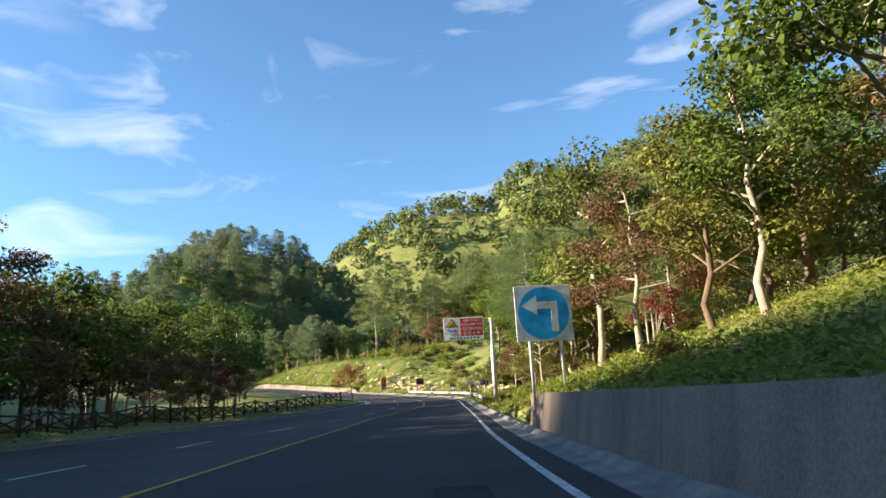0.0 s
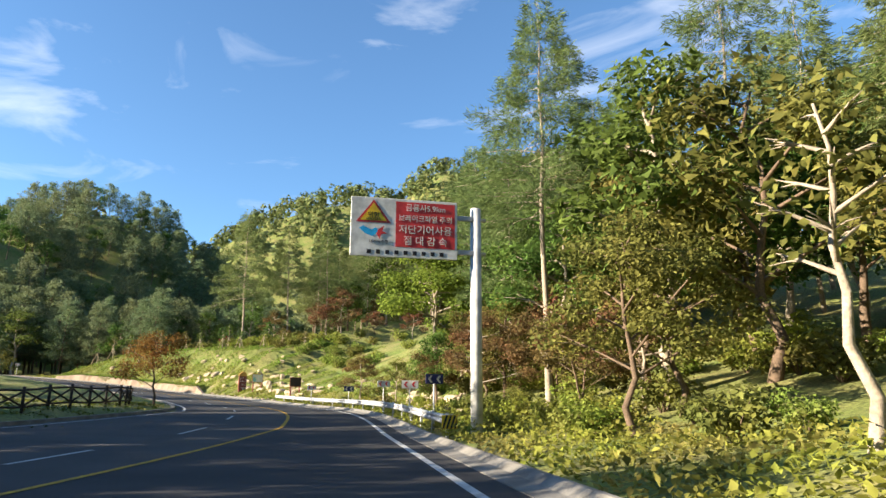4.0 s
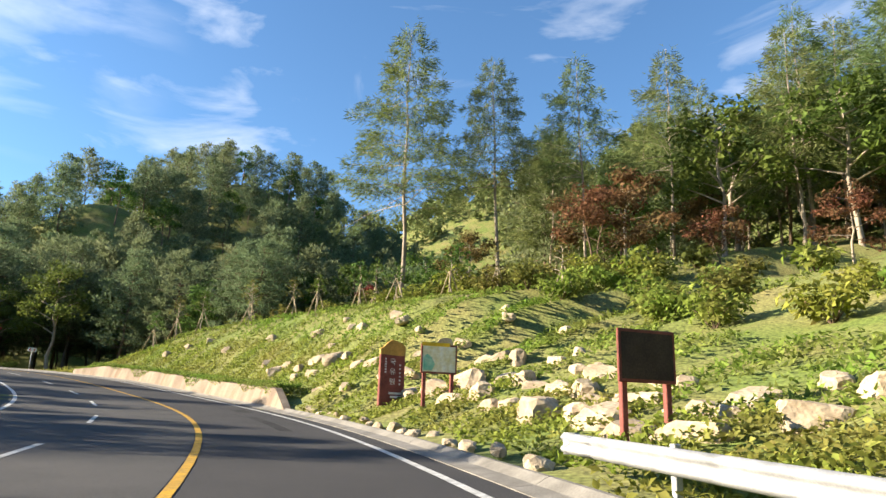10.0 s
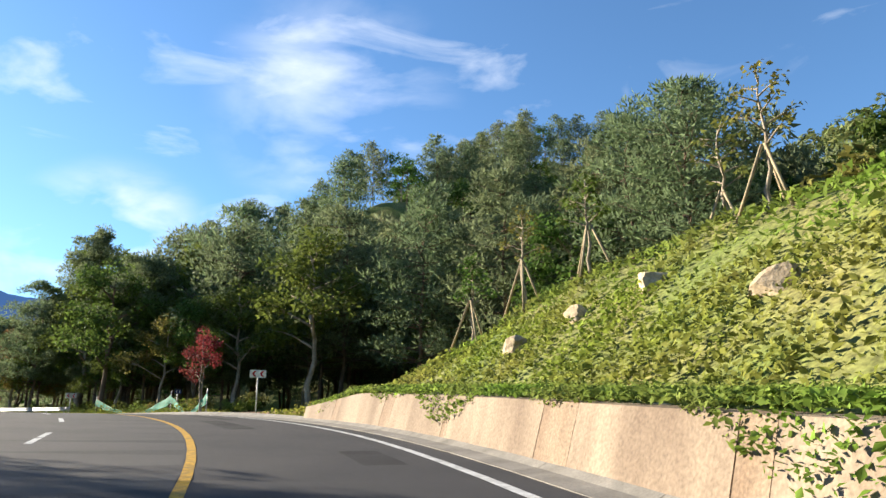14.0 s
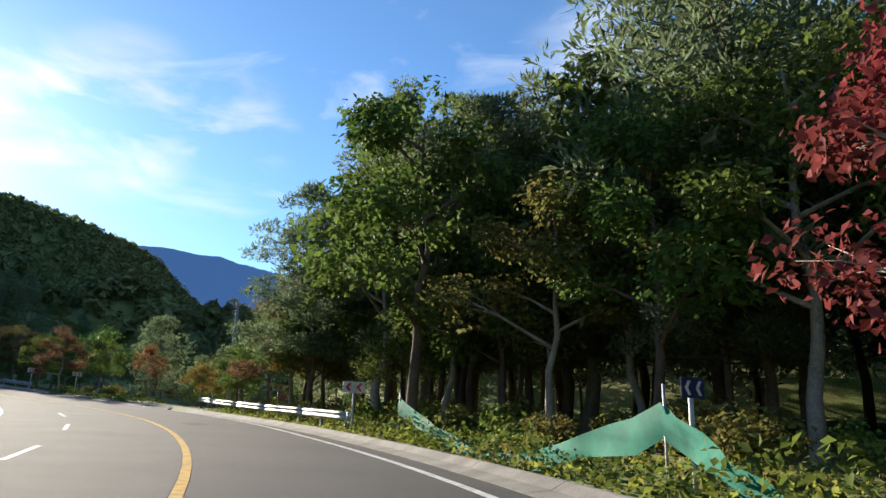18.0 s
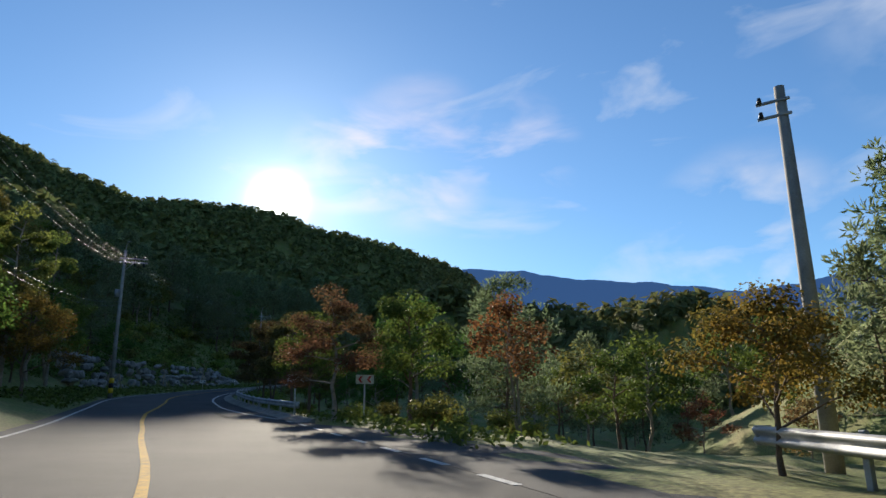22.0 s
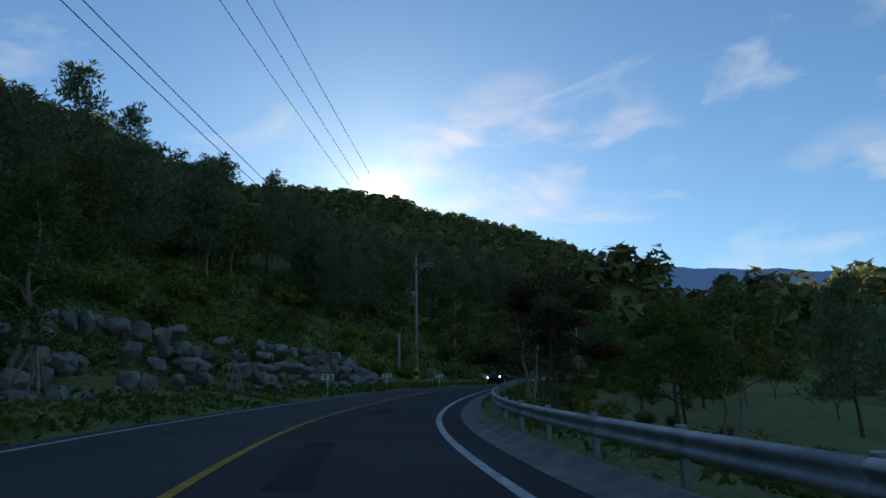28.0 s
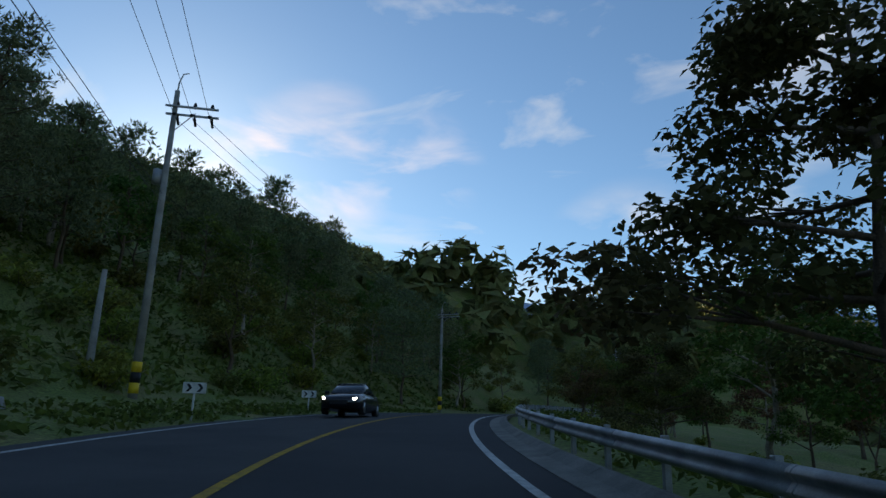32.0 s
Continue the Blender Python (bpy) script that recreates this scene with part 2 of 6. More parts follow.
BLUE_PAINT = material("blue_sign_paint", (0.02, 0.42, 0.78), 0.45, 3, 0.08, 0.05, 20)
DARK_BLUE = material("dark_blue_sign", (0.03, 0.04, 0.16), 0.5, 3, 0.1, 0.05, 20)
YELLOW_PAINT = material("yellow_sign_paint", (0.85, 0.55, 0.03), 0.5, 3, 0.08, 0.05, 20)
BLACK_PAINT = material("black_paint", (0.02, 0.02, 0.022), 0.5, 3, 0.1, 0.05, 20)
GREEN_NET = material("green_net", (0.015, 0.3, 0.2), 0.7, 2, 0.2, 0.3, 60, through_light=0.3)
RED_PAVING = material("red_paving", (0.36, 0.2, 0.14), 0.9, 1, 0.2, 0.4, 30)


def leaves(name, base, second, light=0.3):
    return material(name, [c * 1.35 for c in base], 0.7, 0.35, 0.25, 0, 3, second=[c * 1.35 for c in second], island=0.4, through_light=light + 0.08, spec=0.08)


L_GREEN = leaves("green_leaves", (0.085, 0.125, 0.026), (0.052, 0.09, 0.022))
L_BRIGHT = leaves("yellow_green_leaves", (0.175, 0.195, 0.03), (0.115, 0.145, 0.028), 0.38)
L_OLIVE = leaves("olive_leaves", (0.14, 0.13, 0.034), (0.085, 0.1, 0.027))
L_PINE = leaves("pine_needles", (0.135, 0.165, 0.088), (0.1, 0.13, 0.06), 0.34)
L_LARCH = leaves("larch_needles", (0.12, 0.145, 0.05), (0.09, 0.12, 0.045), 0.3)
L_RED = leaves("red_leaves", (0.165, 0.05, 0.03), (0.11, 0.05, 0.03), 0.3)
L_RUST = leaves("rust_leaves", (0.14, 0.075, 0.037), (0.085, 0.08, 0.03), 0.33)
L_ORANGE = leaves("orange_leaves", (0.16, 0.085, 0.022), (0.1, 0.09, 0.024), 0.33)
L_DUSK = leaves("dark_cherry_leaves", (0.085, 0.085, 0.03), (0.1, 0.065, 0.03), 0.3)
L_BRUSH = leaves("undergrowth", (0.135, 0.185, 0.03), (0.185, 0.175, 0.05), 0.35)
L_GREEN_PALE = leaves("pale_green_leaves", (0.13, 0.165, 0.04), (0.1, 0.14, 0.035), 0.35)
L_FAR = leaves("far_forest", (0.11, 0.135, 0.05), (0.14, 0.13, 0.05), 0.25)

ROAD = [(23.8, -48.5, 1.05), (15.0, -32.7, 0.7), (7.1, -16.6, 0.35), (0.1, 0.0, -0.0), (-5.0, 18.3, -0.06), (-9.7, 38.1, 0.02), (-14.8, 58.7, 0.26), (-21.0, 80.0, 0.89), (-31.2, 100.3, 1.41), (-44.9, 119.2, 2.32), (-60.7, 132.9, 3.54), (-77.3, 141.8, 5.09), (-95.7, 146.4, 6.24), (-116.0, 146.9, 6.88), (-136.7, 142.9, 7.62), (-156.2, 133.9, 8.67), (-174.7, 123.8, 9.94), (-193.2, 114.2, 11.39), (-213.5, 106.7, 12.84), (-235.9, 103.4, 14.63), (-255.9, 103.3, 16.13), (-275.7, 106.3, 17.43), (-294.5, 113.0, 18.43), (-311.7, 123.2, 19.03), (-327.4, 135.6, 19.33), (-342.1, 149.2, 19.43), (-356.8, 162.7, 19.43), (-371.5, 176.3, 19.43)]
ROAD_FIRST = -6


# ---- the road's line ----
def catmull(pts, u):
    i = max(1, min(len(pts) - 3, int(u)))
    f = u - i
    p0, p1, p2, p3 = (np.array(pts[k]) for k in (i - 1, i, i + 1, i + 2))
    return 0.5 * (2 * p1 + (p2 - p0) * f + (2 * p0 - 5 * p1 + 4 * p2 - p3) * f * f + (3 * p1 - p0 - 3 * p2 + p3) * f ** 3)


ST0, ST1, ST_STEP = -4.0, 44.0, 0.1
STATIONS = np.arange(ST0, ST1 + 0.01, ST_STEP)
LINE = np.array([catmull(ROAD, (s - ROAD_FIRST) / 2) for s in STATIONS])
TANG = np.gradient(LINE, axis=0)
TANG[:, 2] = 0
TANG /= np.linalg.norm(TANG, axis=1)[:, None]
SIDE = np.stack([TANG[:, 1], -TANG[:, 0], np.zeros(len(TANG))], 1)


def on_road(s, d, up=0.0):
    """The point at station s, d metres to the right of the driven line, at the road's level."""
    k = (s - ST0) / ST_STEP
    i = int(max(0, min(len(LINE) - 2, math.floor(k))))
    f = k - i
    p = LINE[i] * (1 - f) + LINE[i + 1] * f
    r = SIDE[i] * (1 - f) + SIDE[i + 1] * f
    return Vector((p[0] + r[0] * d, p[1] + r[1] * d, p[2] + up))


def heading(s):
    i = int(max(0, min(len(LINE) - 1, round((s - ST0) / ST_STEP))))
    return math.atan2(-TANG[i][0], TANG[i][1])


def table(s, rows, col):
    return np.interp(s, [r[0] for r in rows], [r[col] for r in rows])


# station, where the verge ends, first grade, its height, grade beyond, greatest height
RIGHT = [(-4, 5.0, 6.0, 1.5, 0.42, 16), (3.2, 5.0, 6.0, 1.4, 0.32, 16), (3.6, 4.4, 0.5, 1.1, 0.28, 12), (5.2, 4.5, 0.12, 0.4, 0.2, 10), (7.5, 5.0, 0.1, 0.4, 0.32, 12),
         (9.2, 4.6, 0.2, 0.8, 0.4, 13), (10.8, 4.4, 0.22, 0.7, 0.45, 15), (12.2, 4.2, 0.46, 4.7, 0.27, 17), (12.8, 4.0, 0.78, 5.9, 0.25, 17), (13.0, 4.3, 0.9, 6.2, 0.25, 17), (14.5, 4.3, 0.9, 6.3, 0.1, 12), (16.0, 4.3, 0.86, 4.7, 0.06, 9), (16.7, 3.6, 0.4, 2.2, 0.05, 6), (17.4, 4.2, 0.06, 0.2, 0.04, 5),
         (21.0, 4.0, 0.06, 0.2, 0.02, 4), (22.2, 4.4, 0.0, 0.1, -0.02, -3), (22.6, 7.4, -0.1, -0.5, -0.08, -5), (24.6, 7.4, -0.15, -0.8, -0.1, -8), (25.2, 4.8, -0.25, -1.4, -0.12, -11), (26, 4.8, -0.3, -1.6, -0.12, -12), (44, 4.8, -0.3, -1.6, -0.08, -12)]
LEFT = [(-4, 0.9, 0.15, 0.5, 0.02, 3), (14, 0.9, 0.2, 0.4, 0.02, 3), (20, 0.9, 0.2, 0.4, 0.06, 8), (24, 1.0, 0.2, 0.6, 0.3, 40), (27, 1.2, 0.25, 0.9, 0.6, 44), (30, 1.2, 0.22, 0.9, 0.69, 44), (34, 2.4, 0.2, 0.9, 0.66, 50), (38, 3, 0.18, 0.9, 0.6, 50), (44, 4, 0.15, 0.8, 0.5, 40)]
HILLS = [(-148, 256, 63, 62, 54), (-178, 206, 36, 46, 46), (-146, 208, 43, 32, 30), (-40, 445, 143, 70, 95), (-95, 430, 119, 150, 95), (45, 450, 152, 150, 110), (-410, 50, 64, 70, 70), (-405, 118, 52, 60, 58), (125, 180, 55, 85, 110), (110, 20, 48, 66, 95)]
# the ridge round the valley: azimuth in degrees, elevation in degrees from the valley's middle
RING = [(0, 8), (40, 8), (62, 5), (70, 5.2), (80, 6), (86, 7), (90, 8.6), (94, 12.2), (97, 13.4), (100, 14.4), (104, 15.2), (107, 15.7), (110, 16.9), (113, 17.0), (117, 17.1), (121, 16.9), (124, 17.7), (127, 18.5), (130, 19.7), (133, 20.3), (137, 20.0), (142, 19.0), (150, 17), (175, 13), (220, 9), (300, 8), (360, 8)]
REACH = [(0, 745), (78, 800), (95, 680), (105, 600), (150, 600), (180, 600), (360, 745)]
MID = (-140.0, 138.0)


LE_S, LE_D = [-4, 3.2, 6.0, 8.2, 14, 19, 25, 44], [-19.0, -18.0, -13.5, -7.8, -7.6, -7.4, -6.2, -6.1]


def left_edge(s):
    return float(np.interp(s, LE_S, LE_D))


def ground_height(x, y):
    x, y = np.atleast_1d(np.asarray(x, float)), np.atleast_1d(np.asarray(y, float))
    out = np.empty(len(x))
    for a in range(0, len(x), 4000):
        xs, ys = x[a:a + 4000], y[a:a + 4000]
        d2 = (xs[:, None] - LINE[None, ::3, 0]) ** 2 + (ys[:, None] - LINE[None, ::3, 1]) ** 2
        k = d2.argmin(1) * 3
        st, zr = STATIONS[k], LINE[k, 2]
        d = (xs - LINE[k, 0]) * SIDE[k, 0] + (ys - LINE[k, 1]) * SIDE[k, 1]
        far = np.sqrt(d2.min(1))
        d = np.where(np.abs(d) < far * 0.7, np.sign(d) * far, d)
        h = np.zeros(len(xs))
        for rows, side in ((RIGHT, 1), (LEFT, -1)):
            start = table(st, rows, 1) if side > 0 else table(st, rows, 1) - np.interp(st, LE_S, LE_D)
            u = np.maximum(side * d - start, 0)
            g, top, g2, cap = (table(st, rows, c) for c in (2, 3, 4, 5))
            if side < 0:
                cap = cap * np.clip((-165 - xs) / 45, 0.08, 1)
            run = np.abs(top) / np.maximum(np.abs(g), 0.02)
            p = np.where(u < run, g * u, top + g2 * (u - run))
            p = np.where(cap >= 0, np.minimum(p, np.maximum(cap, 0.05) + 0.02 * u), np.maximum(p, cap))
            h = np.where(side * d > 0, p, h)
        left = np.interp(st, LE_S, LE_D)
        away = np.clip((np.abs(d) - 24) / 80, 0, 1)
        base = zr * (1 - away) + np.minimum(zr, 9) * away + h - np.where(d > 0, np.where(d < 3.6, 0.14, 0.0), np.where(d > left - 0.9, 0.14, -0.05))
        hill = np.zeros(len(xs))
        for hx, hy, hz, rx, ry in HILLS:
            hill = np.maximum(hill, hz * np.exp(-((xs - hx) / rx) ** 2 - ((ys - hy) / ry) ** 2))
        px, py = xs - MID[0], ys - MID[1]
        r = np.hypot(px, py)
        az = np.degrees(np.arctan2(-px, py)) % 360
        el = np.interp(az, [q[0] for q in RING], [q[1] for q in RING])
        reach = np.interp(az, [q[0] for q in REACH], [q[1] for q in REACH])
        crest = reach * np.tan(np.radians(el)) - 2
        f = np.clip((r - 0.34 * reach) / (0.66 * reach), 0, 1)
        ring = crest * (f * f * (3 - 2 * f)) * np.where(r > reach, np.maximum(0.5, 1 - (r - reach) / 1200), 1)
        fade = np.clip((np.abs(d) - 22) / 34, 0, 1)
        out[a:a + 4000] = np.maximum(base, np.maximum(hill, ring) * fade + np.minimum(base, 4) * 0.4 * fade + np.where(fade > 0, 0, -99))
    return out


def lumps(x, y):
    return 0.35 * np.sin(x * 0.31 + 1.3 * np.sin(y * 0.17)) * np.sin(y * 0.27 + 0.7) + 0.2 * np.sin(x * 0.9 + y * 0.4) * np.sin(y * 1.1 - x * 0.3)


def ground_z(x, y):
    z = float(ground_height(x, y)[0])
    d = np.sqrt(((LINE[:, 0] - x) ** 2 + (LINE[:, 1] - y) ** 2).min())
    return z + float(lumps(x, y)) * min(1.0, max(0.0, (d - 11) / 12))


def spot(s, d, up=0.0):
    p = on_road(s, d)
    return Vector((p.x, p.y, ground_z(p.x, p.y) + up))


def link_mesh(name, verts, faces, mats, smooth=False, index=None):
    me = bpy.data.meshes.new(name)
    me.from_pydata(verts, [], faces)
    for m in mats:
        me.materials.append(m)
    if index is not None:
        me.polygons.foreach_set("material_index", index)
    if smooth:
        me.polygons.foreach_set("use_smooth", [True] * len(faces))
    me.update()
    return me


def axis(lo, hi, fine_lo, fine_hi, step):
    """Grid lines: even within the fine stretch, ever wider outside."""
    inner = list(np.arange(fine_lo, fine_hi + 0.01, step))
    w, a, out_hi = step, fine_hi, []
    while a < hi:
        w = min(w * 1.12, 60)
        a += w
        out_hi.append(a)
    w, a, out_lo = step, fine_lo, []
    while a > lo:
        w = min(w * 1.12, 60)
        a -= w
        out_lo.insert(0, a)
    return np.array(out_lo + inner + out_hi)


GX, GY = axis(-2900, 2600, -320, 40, 1.8), axis(-2500, 2800, -40, 190, 1.8)
gxx, gyy = np.meshgrid(GX, GY)
gz = ground_height(gxx.ravel(), gyy.ravel())
near = np.sqrt(np.min([(gxx.ravel() - p[0]) ** 2 + (gyy.ravel() - p[1]) ** 2 for p in LINE[::6]], axis=0))
gz = gz + lumps(gxx.ravel(), gyy.ravel()) * np.clip((near - 11) / 12, 0, 1)
nx, ny = len(GX), len(GY)
gfaces = [(j * nx + i, j * nx + i + 1, (j + 1) * nx + i + 1, (j + 1) * nx + i) for j in range(ny - 1) for i in range(nx - 1)]
ground = new("ground", link_mesh("ground", np.stack([gxx.ravel(), gyy.ravel(), gz], 1).tolist(), gfaces, [GRASS_GROUND], smooth=True))
tagged(ground, "grassy hillside ground with bare earthy patches", "ground", kind="structure")


FAR_CREST = [(52, 9), (60, 10.3), (64, 10.8), (68, 10.1), (72, 9.9), (75, 10.4), (78, 11.0), (82, 11.4), (86, 11.9), (89, 12.5), (92.5, 12.8), (95, 12.9), (99, 12.2), (104, 10)]
# distance haze is put into the ridge's colour: near-black base with a faint blue glow
FAR_HAZE_GLOW = bpy.data.materials.new("haze_glow_mountain")
FAR_HAZE_GLOW.use_nodes = True
far_b = FAR_HAZE_GLOW.node_tree.nodes["Principled BSDF"]
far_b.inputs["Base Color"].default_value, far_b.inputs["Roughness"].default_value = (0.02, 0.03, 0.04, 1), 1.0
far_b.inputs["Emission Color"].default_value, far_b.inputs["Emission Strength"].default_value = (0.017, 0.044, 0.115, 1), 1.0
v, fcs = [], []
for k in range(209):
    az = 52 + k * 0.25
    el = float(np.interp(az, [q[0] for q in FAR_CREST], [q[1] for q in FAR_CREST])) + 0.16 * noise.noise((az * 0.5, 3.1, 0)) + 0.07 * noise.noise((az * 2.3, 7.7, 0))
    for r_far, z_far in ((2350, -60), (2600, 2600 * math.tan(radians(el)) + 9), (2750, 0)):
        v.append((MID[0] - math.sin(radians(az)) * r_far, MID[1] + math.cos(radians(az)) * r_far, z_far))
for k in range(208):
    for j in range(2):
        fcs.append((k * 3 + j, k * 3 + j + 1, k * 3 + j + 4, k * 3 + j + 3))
tagged(new("backdrop_mountain", link_mesh("backdrop_mountain", v, fcs, [FAR_HAZE_GLOW], smooth=True)), "mountain ridge far across the valley, its haze put in as a blue glow", "mountain", kind="structure")


def ribbon(s0, s1, d0, d1, up, step=0.25, thick=0.0):
    """A band along the road between two offsets (numbers or functions of the station)."""
    n = max(2, int((s1 - s0) / step) + 1)
    v, fcs = [], []
    for k in range(n):
        s = s0 + (s1 - s0) * k / (n - 1)
        a, b = (q(s) if callable(q) else q for q in (d0, d1))
        pts = [on_road(s, a, up), on_road(s, b, up)]
        if thick:
            pts += [on_road(s, b, up - thick), on_road(s, a, up - thick)]
        v += [tuple(p) for p in pts]
    w = 4 if thick else 2
    for k in range(n - 1):
        o = k * w
        fcs.append((o, o + 1, o + w + 1, o + w))
        if thick:
            fcs += [(o + 1, o + 2, o + w + 2, o + w + 1), (o + 3, o, o + w, o + w + 3), (o + 2, o + 3, o + w + 3, o + w + 2)]
    if thick:
        fcs += [(0, 3, 2, 1), ((n - 1) * w, (n - 1) * w + 1, (n - 1) * w + 2, (n - 1) * w + 3)]
    fcs = [tuple(reversed(q)) for q in fcs]
    return v, fcs


v, fcs = ribbon(ST0, ST1 - 0.2, lambda s: left_edge(s) - 0.5, 2.55, 0.0, 0.25, 0.35)
road = tagged(new("road", link_mesh("road", v, fcs, [ASPHALT])), "worn grey asphalt mountain road", "road", kind="structure")


v, fcs = ribbon(ST0, ST1 - 0.2, lambda s: left_edge(s) - 0.48, lambda s: float(np.interp(s, [-4, 4.7, 6.6, 21.2, 22.2, 23.2, 24.3, 25.5, 26.2, 27.1, 44], [-4.8, -4.7, -1.9, -1.9, -2.1, -2.5, -3.0, -3.0, -2.5, -1.9, -2.05])), 0.004, 0.2)
lane = new("lane_surface", link_mesh("lane_surface", v, fcs, [ASPHALT_OLD]))
lane.parent = road
tagged(lane, "older paler asphalt of the oncoming lane")
PATCHES = random.Random(17)
for k in range(16):
    s_p, d_p, l_p, w_p = PATCHES.uniform(-1, 33), PATCHES.uniform(-0.9, 1.0), PATCHES.uniform(0.15, 0.7), PATCHES.uniform(0.25, 0.8)
    v, fcs = ribbon(s_p, s_p + l_p, d_p - w_p / 2, d_p + w_p / 2, 0.004, 0.1)
    ob = new("asphalt_patch", link_mesh("asphalt_patch", v, fcs, [ASPHALT_NEW]))
    ob.parent = road
    tagged(ob, "darker asphalt repair patch")


def road_line(s0, s1, d, width, mat, label, name="road_line"):
    wd = width / 2
    v, fcs = ribbon(s0, s1, (lambda s: d(s) - wd) if callable(d) else d - wd, (lambda s: d(s) + wd) if callable(d) else d + wd, 0.009, 0.2)
    ob = new(name, link_mesh(name, v, fcs, [mat]))
    ob.parent = road
    return tagged(ob, label)


CENTRE = ([-4, 4.7, 6.6, 21.2, 22.2, 23.2, 24.0, 24.8, 25.5, 26.2, 27.1, 44], [-4.7, -4.6, -1.8, -1.8, -2.0, -2.4, -2.85, -3.05, -2.9, -2.4, -1.8, -1.95])
road_line(ST0, ST1 - 0.3, lambda s: float(np.interp(s, *CENTRE)), 0.15, LINE_YELLOW, "solid yellow centre line", "centre_line")
road_line(ST0, 22.4, lambda s: float(np.interp(s, [-4, 20.2, 21.2, 22.2], [1.9, 1.95, 2.3, 2.5])), 0.16, LINE_WHITE, "solid white edge line", "edge_line")
road_line(24.9, ST1 - 0.3, lambda s: float(np.interp(s, [24.9, 25.6, 26.2, 27.2, 28.5, 44], [2.4, 1.6, 1.25, 1.5, 1.9, 1.95])), 0.16, LINE_WHITE, "solid white edge line", "edge_line")
s_dash = 22.6
while s_dash < 24.7:
    road_line(s_dash, s_dash + 0.12, 2.5, 0.16, LINE_WHITE, "short white dash across the side road", "lane_dash")
    s_dash += 0.26
v, fcs = ribbon(22.4, 24.7, 2.5, lambda s: float(np.interp(s, [22.4, 22.75, 23.2, 24.0, 24.5, 24.7], [2.6, 4.6, 5.6, 5.2, 3.2, 2.6])), 0.006, 0.1, 0.4)
ob = new("side_road_mouth", link_mesh("side_road_mouth", v, fcs, [ASPHALT_OLD]))
ob.parent = road
tagged(ob, "paler asphalt apron where a side road joins")
road_line(ST0, ST1 - 0.3, lambda s: left_edge(s) + 0.15, 0.15, LINE_WHITE, "solid white edge line", "edge_line")
s_dash = -3.0
while s_dash < 22:
    road_line(s_dash, s_dash + 0.34, lambda s: float(np.interp(s, [-4, 3, 6.5, 44], [-9.5, -9.0, -4.6, -4.6])), 0.13, LINE_WHITE, "white lane dash", "lane_dash")
    s_dash += 0.93


# ---- trees ----
def part(name, data, parent, label=""):
    """Links a mesh as one object under a thing or a part."""
    ob = new(name, data)
    ob.parent = parent
    return tagged(ob, label)


def limb(v, f, pts, radii, sides=6):
    """Adds a tapered round limb through the points."""
    base = len(v)
    up = Vector((0.31, 0.17, 0.93))
    for k, p in enumerate(pts):
        p = Vector(p)
        way = (Vector(pts[min(k + 1, len(pts) - 1)]) - Vector(pts[max(k - 1, 0)])).normalized()
        a = way.cross(up)
        a = a.normalized() if a.length > 1e-3 else way.orthogonal().normalized()
        b = way.cross(a)
        for q in range(sides):
            t = 2 * math.pi * q / sides
            v.append(tuple(p + (a * math.cos(t) + b * math.sin(t)) * radii[k]))
    for k in range(len(pts) - 1):
        for q in range(sides):
            o, o2 = base + k * sides, base + (k + 1) * sides
            f.append((o + q, o + (q + 1) % sides, o2 + (q + 1) % sides, o2 + q))
    f.append(tuple(base + (len(pts) - 1) * sides + q for q in range(sides)))


def tri_mesh(name, verts, tris, mat):
    me = bpy.data.meshes.new(name)
    verts = np.asarray(verts, float).reshape(-1, 3)
    me.vertices.add(len(verts))
    me.vertices.foreach_set("co", verts.ravel())
    me.loops.add(len(tris) * 3)
    me.loops.foreach_set("vertex_index", np.asarray(tris).ravel())
    me.polygons.add(len(tris))
    me.polygons.foreach_set("loop_start", np.arange(0, len(tris) * 3, 3))
    me.materials.append(mat)
    me.update(calc_edges=True)
    return me


def unit(a):
    return a / np.maximum(np.linalg.norm(a, axis=-1, keepdims=True), 1e-6)


def leaf_mesh(name, centres, normals, sizes, mat, rng, long=1.5, single=False):
    """Many small leaves: two triangles folded along the middle, or one slim triangle each where they are far off."""
    n = len(centres)
    c, nn = np.asarray(centres, float), unit(np.asarray(normals, float))
    t = rng.normal(size=(n, 3))
    t = unit(t - (t * nn).sum(1)[:, None] * nn)
    b = np.cross(nn, t)
    s = np.asarray(sizes, float)[:, None]
    if single:
        vv = np.stack([c - t * s * 0.5 * long, c + b * s * 0.5 + t * s * 0.15, c - b * s * 0.5 + t * s * 0.6 * long], 1)
        return tri_mesh(name, vv, np.arange(n * 3).reshape(n, 3), mat)
    vv = np.stack([c - t * s * 0.5 * long, c + b * s * 0.5 + nn * s * 0.18, c + t * s * 0.5 * long, c - b * s * 0.5 + nn * s * 0.18], 1)
    idx = np.arange(n * 4).reshape(n, 4)
    return tri_mesh(name, vv, np.concatenate([idx[:, [0, 1, 2]], idx[:, [0, 2, 3]]], 1).reshape(-1, 3), mat)


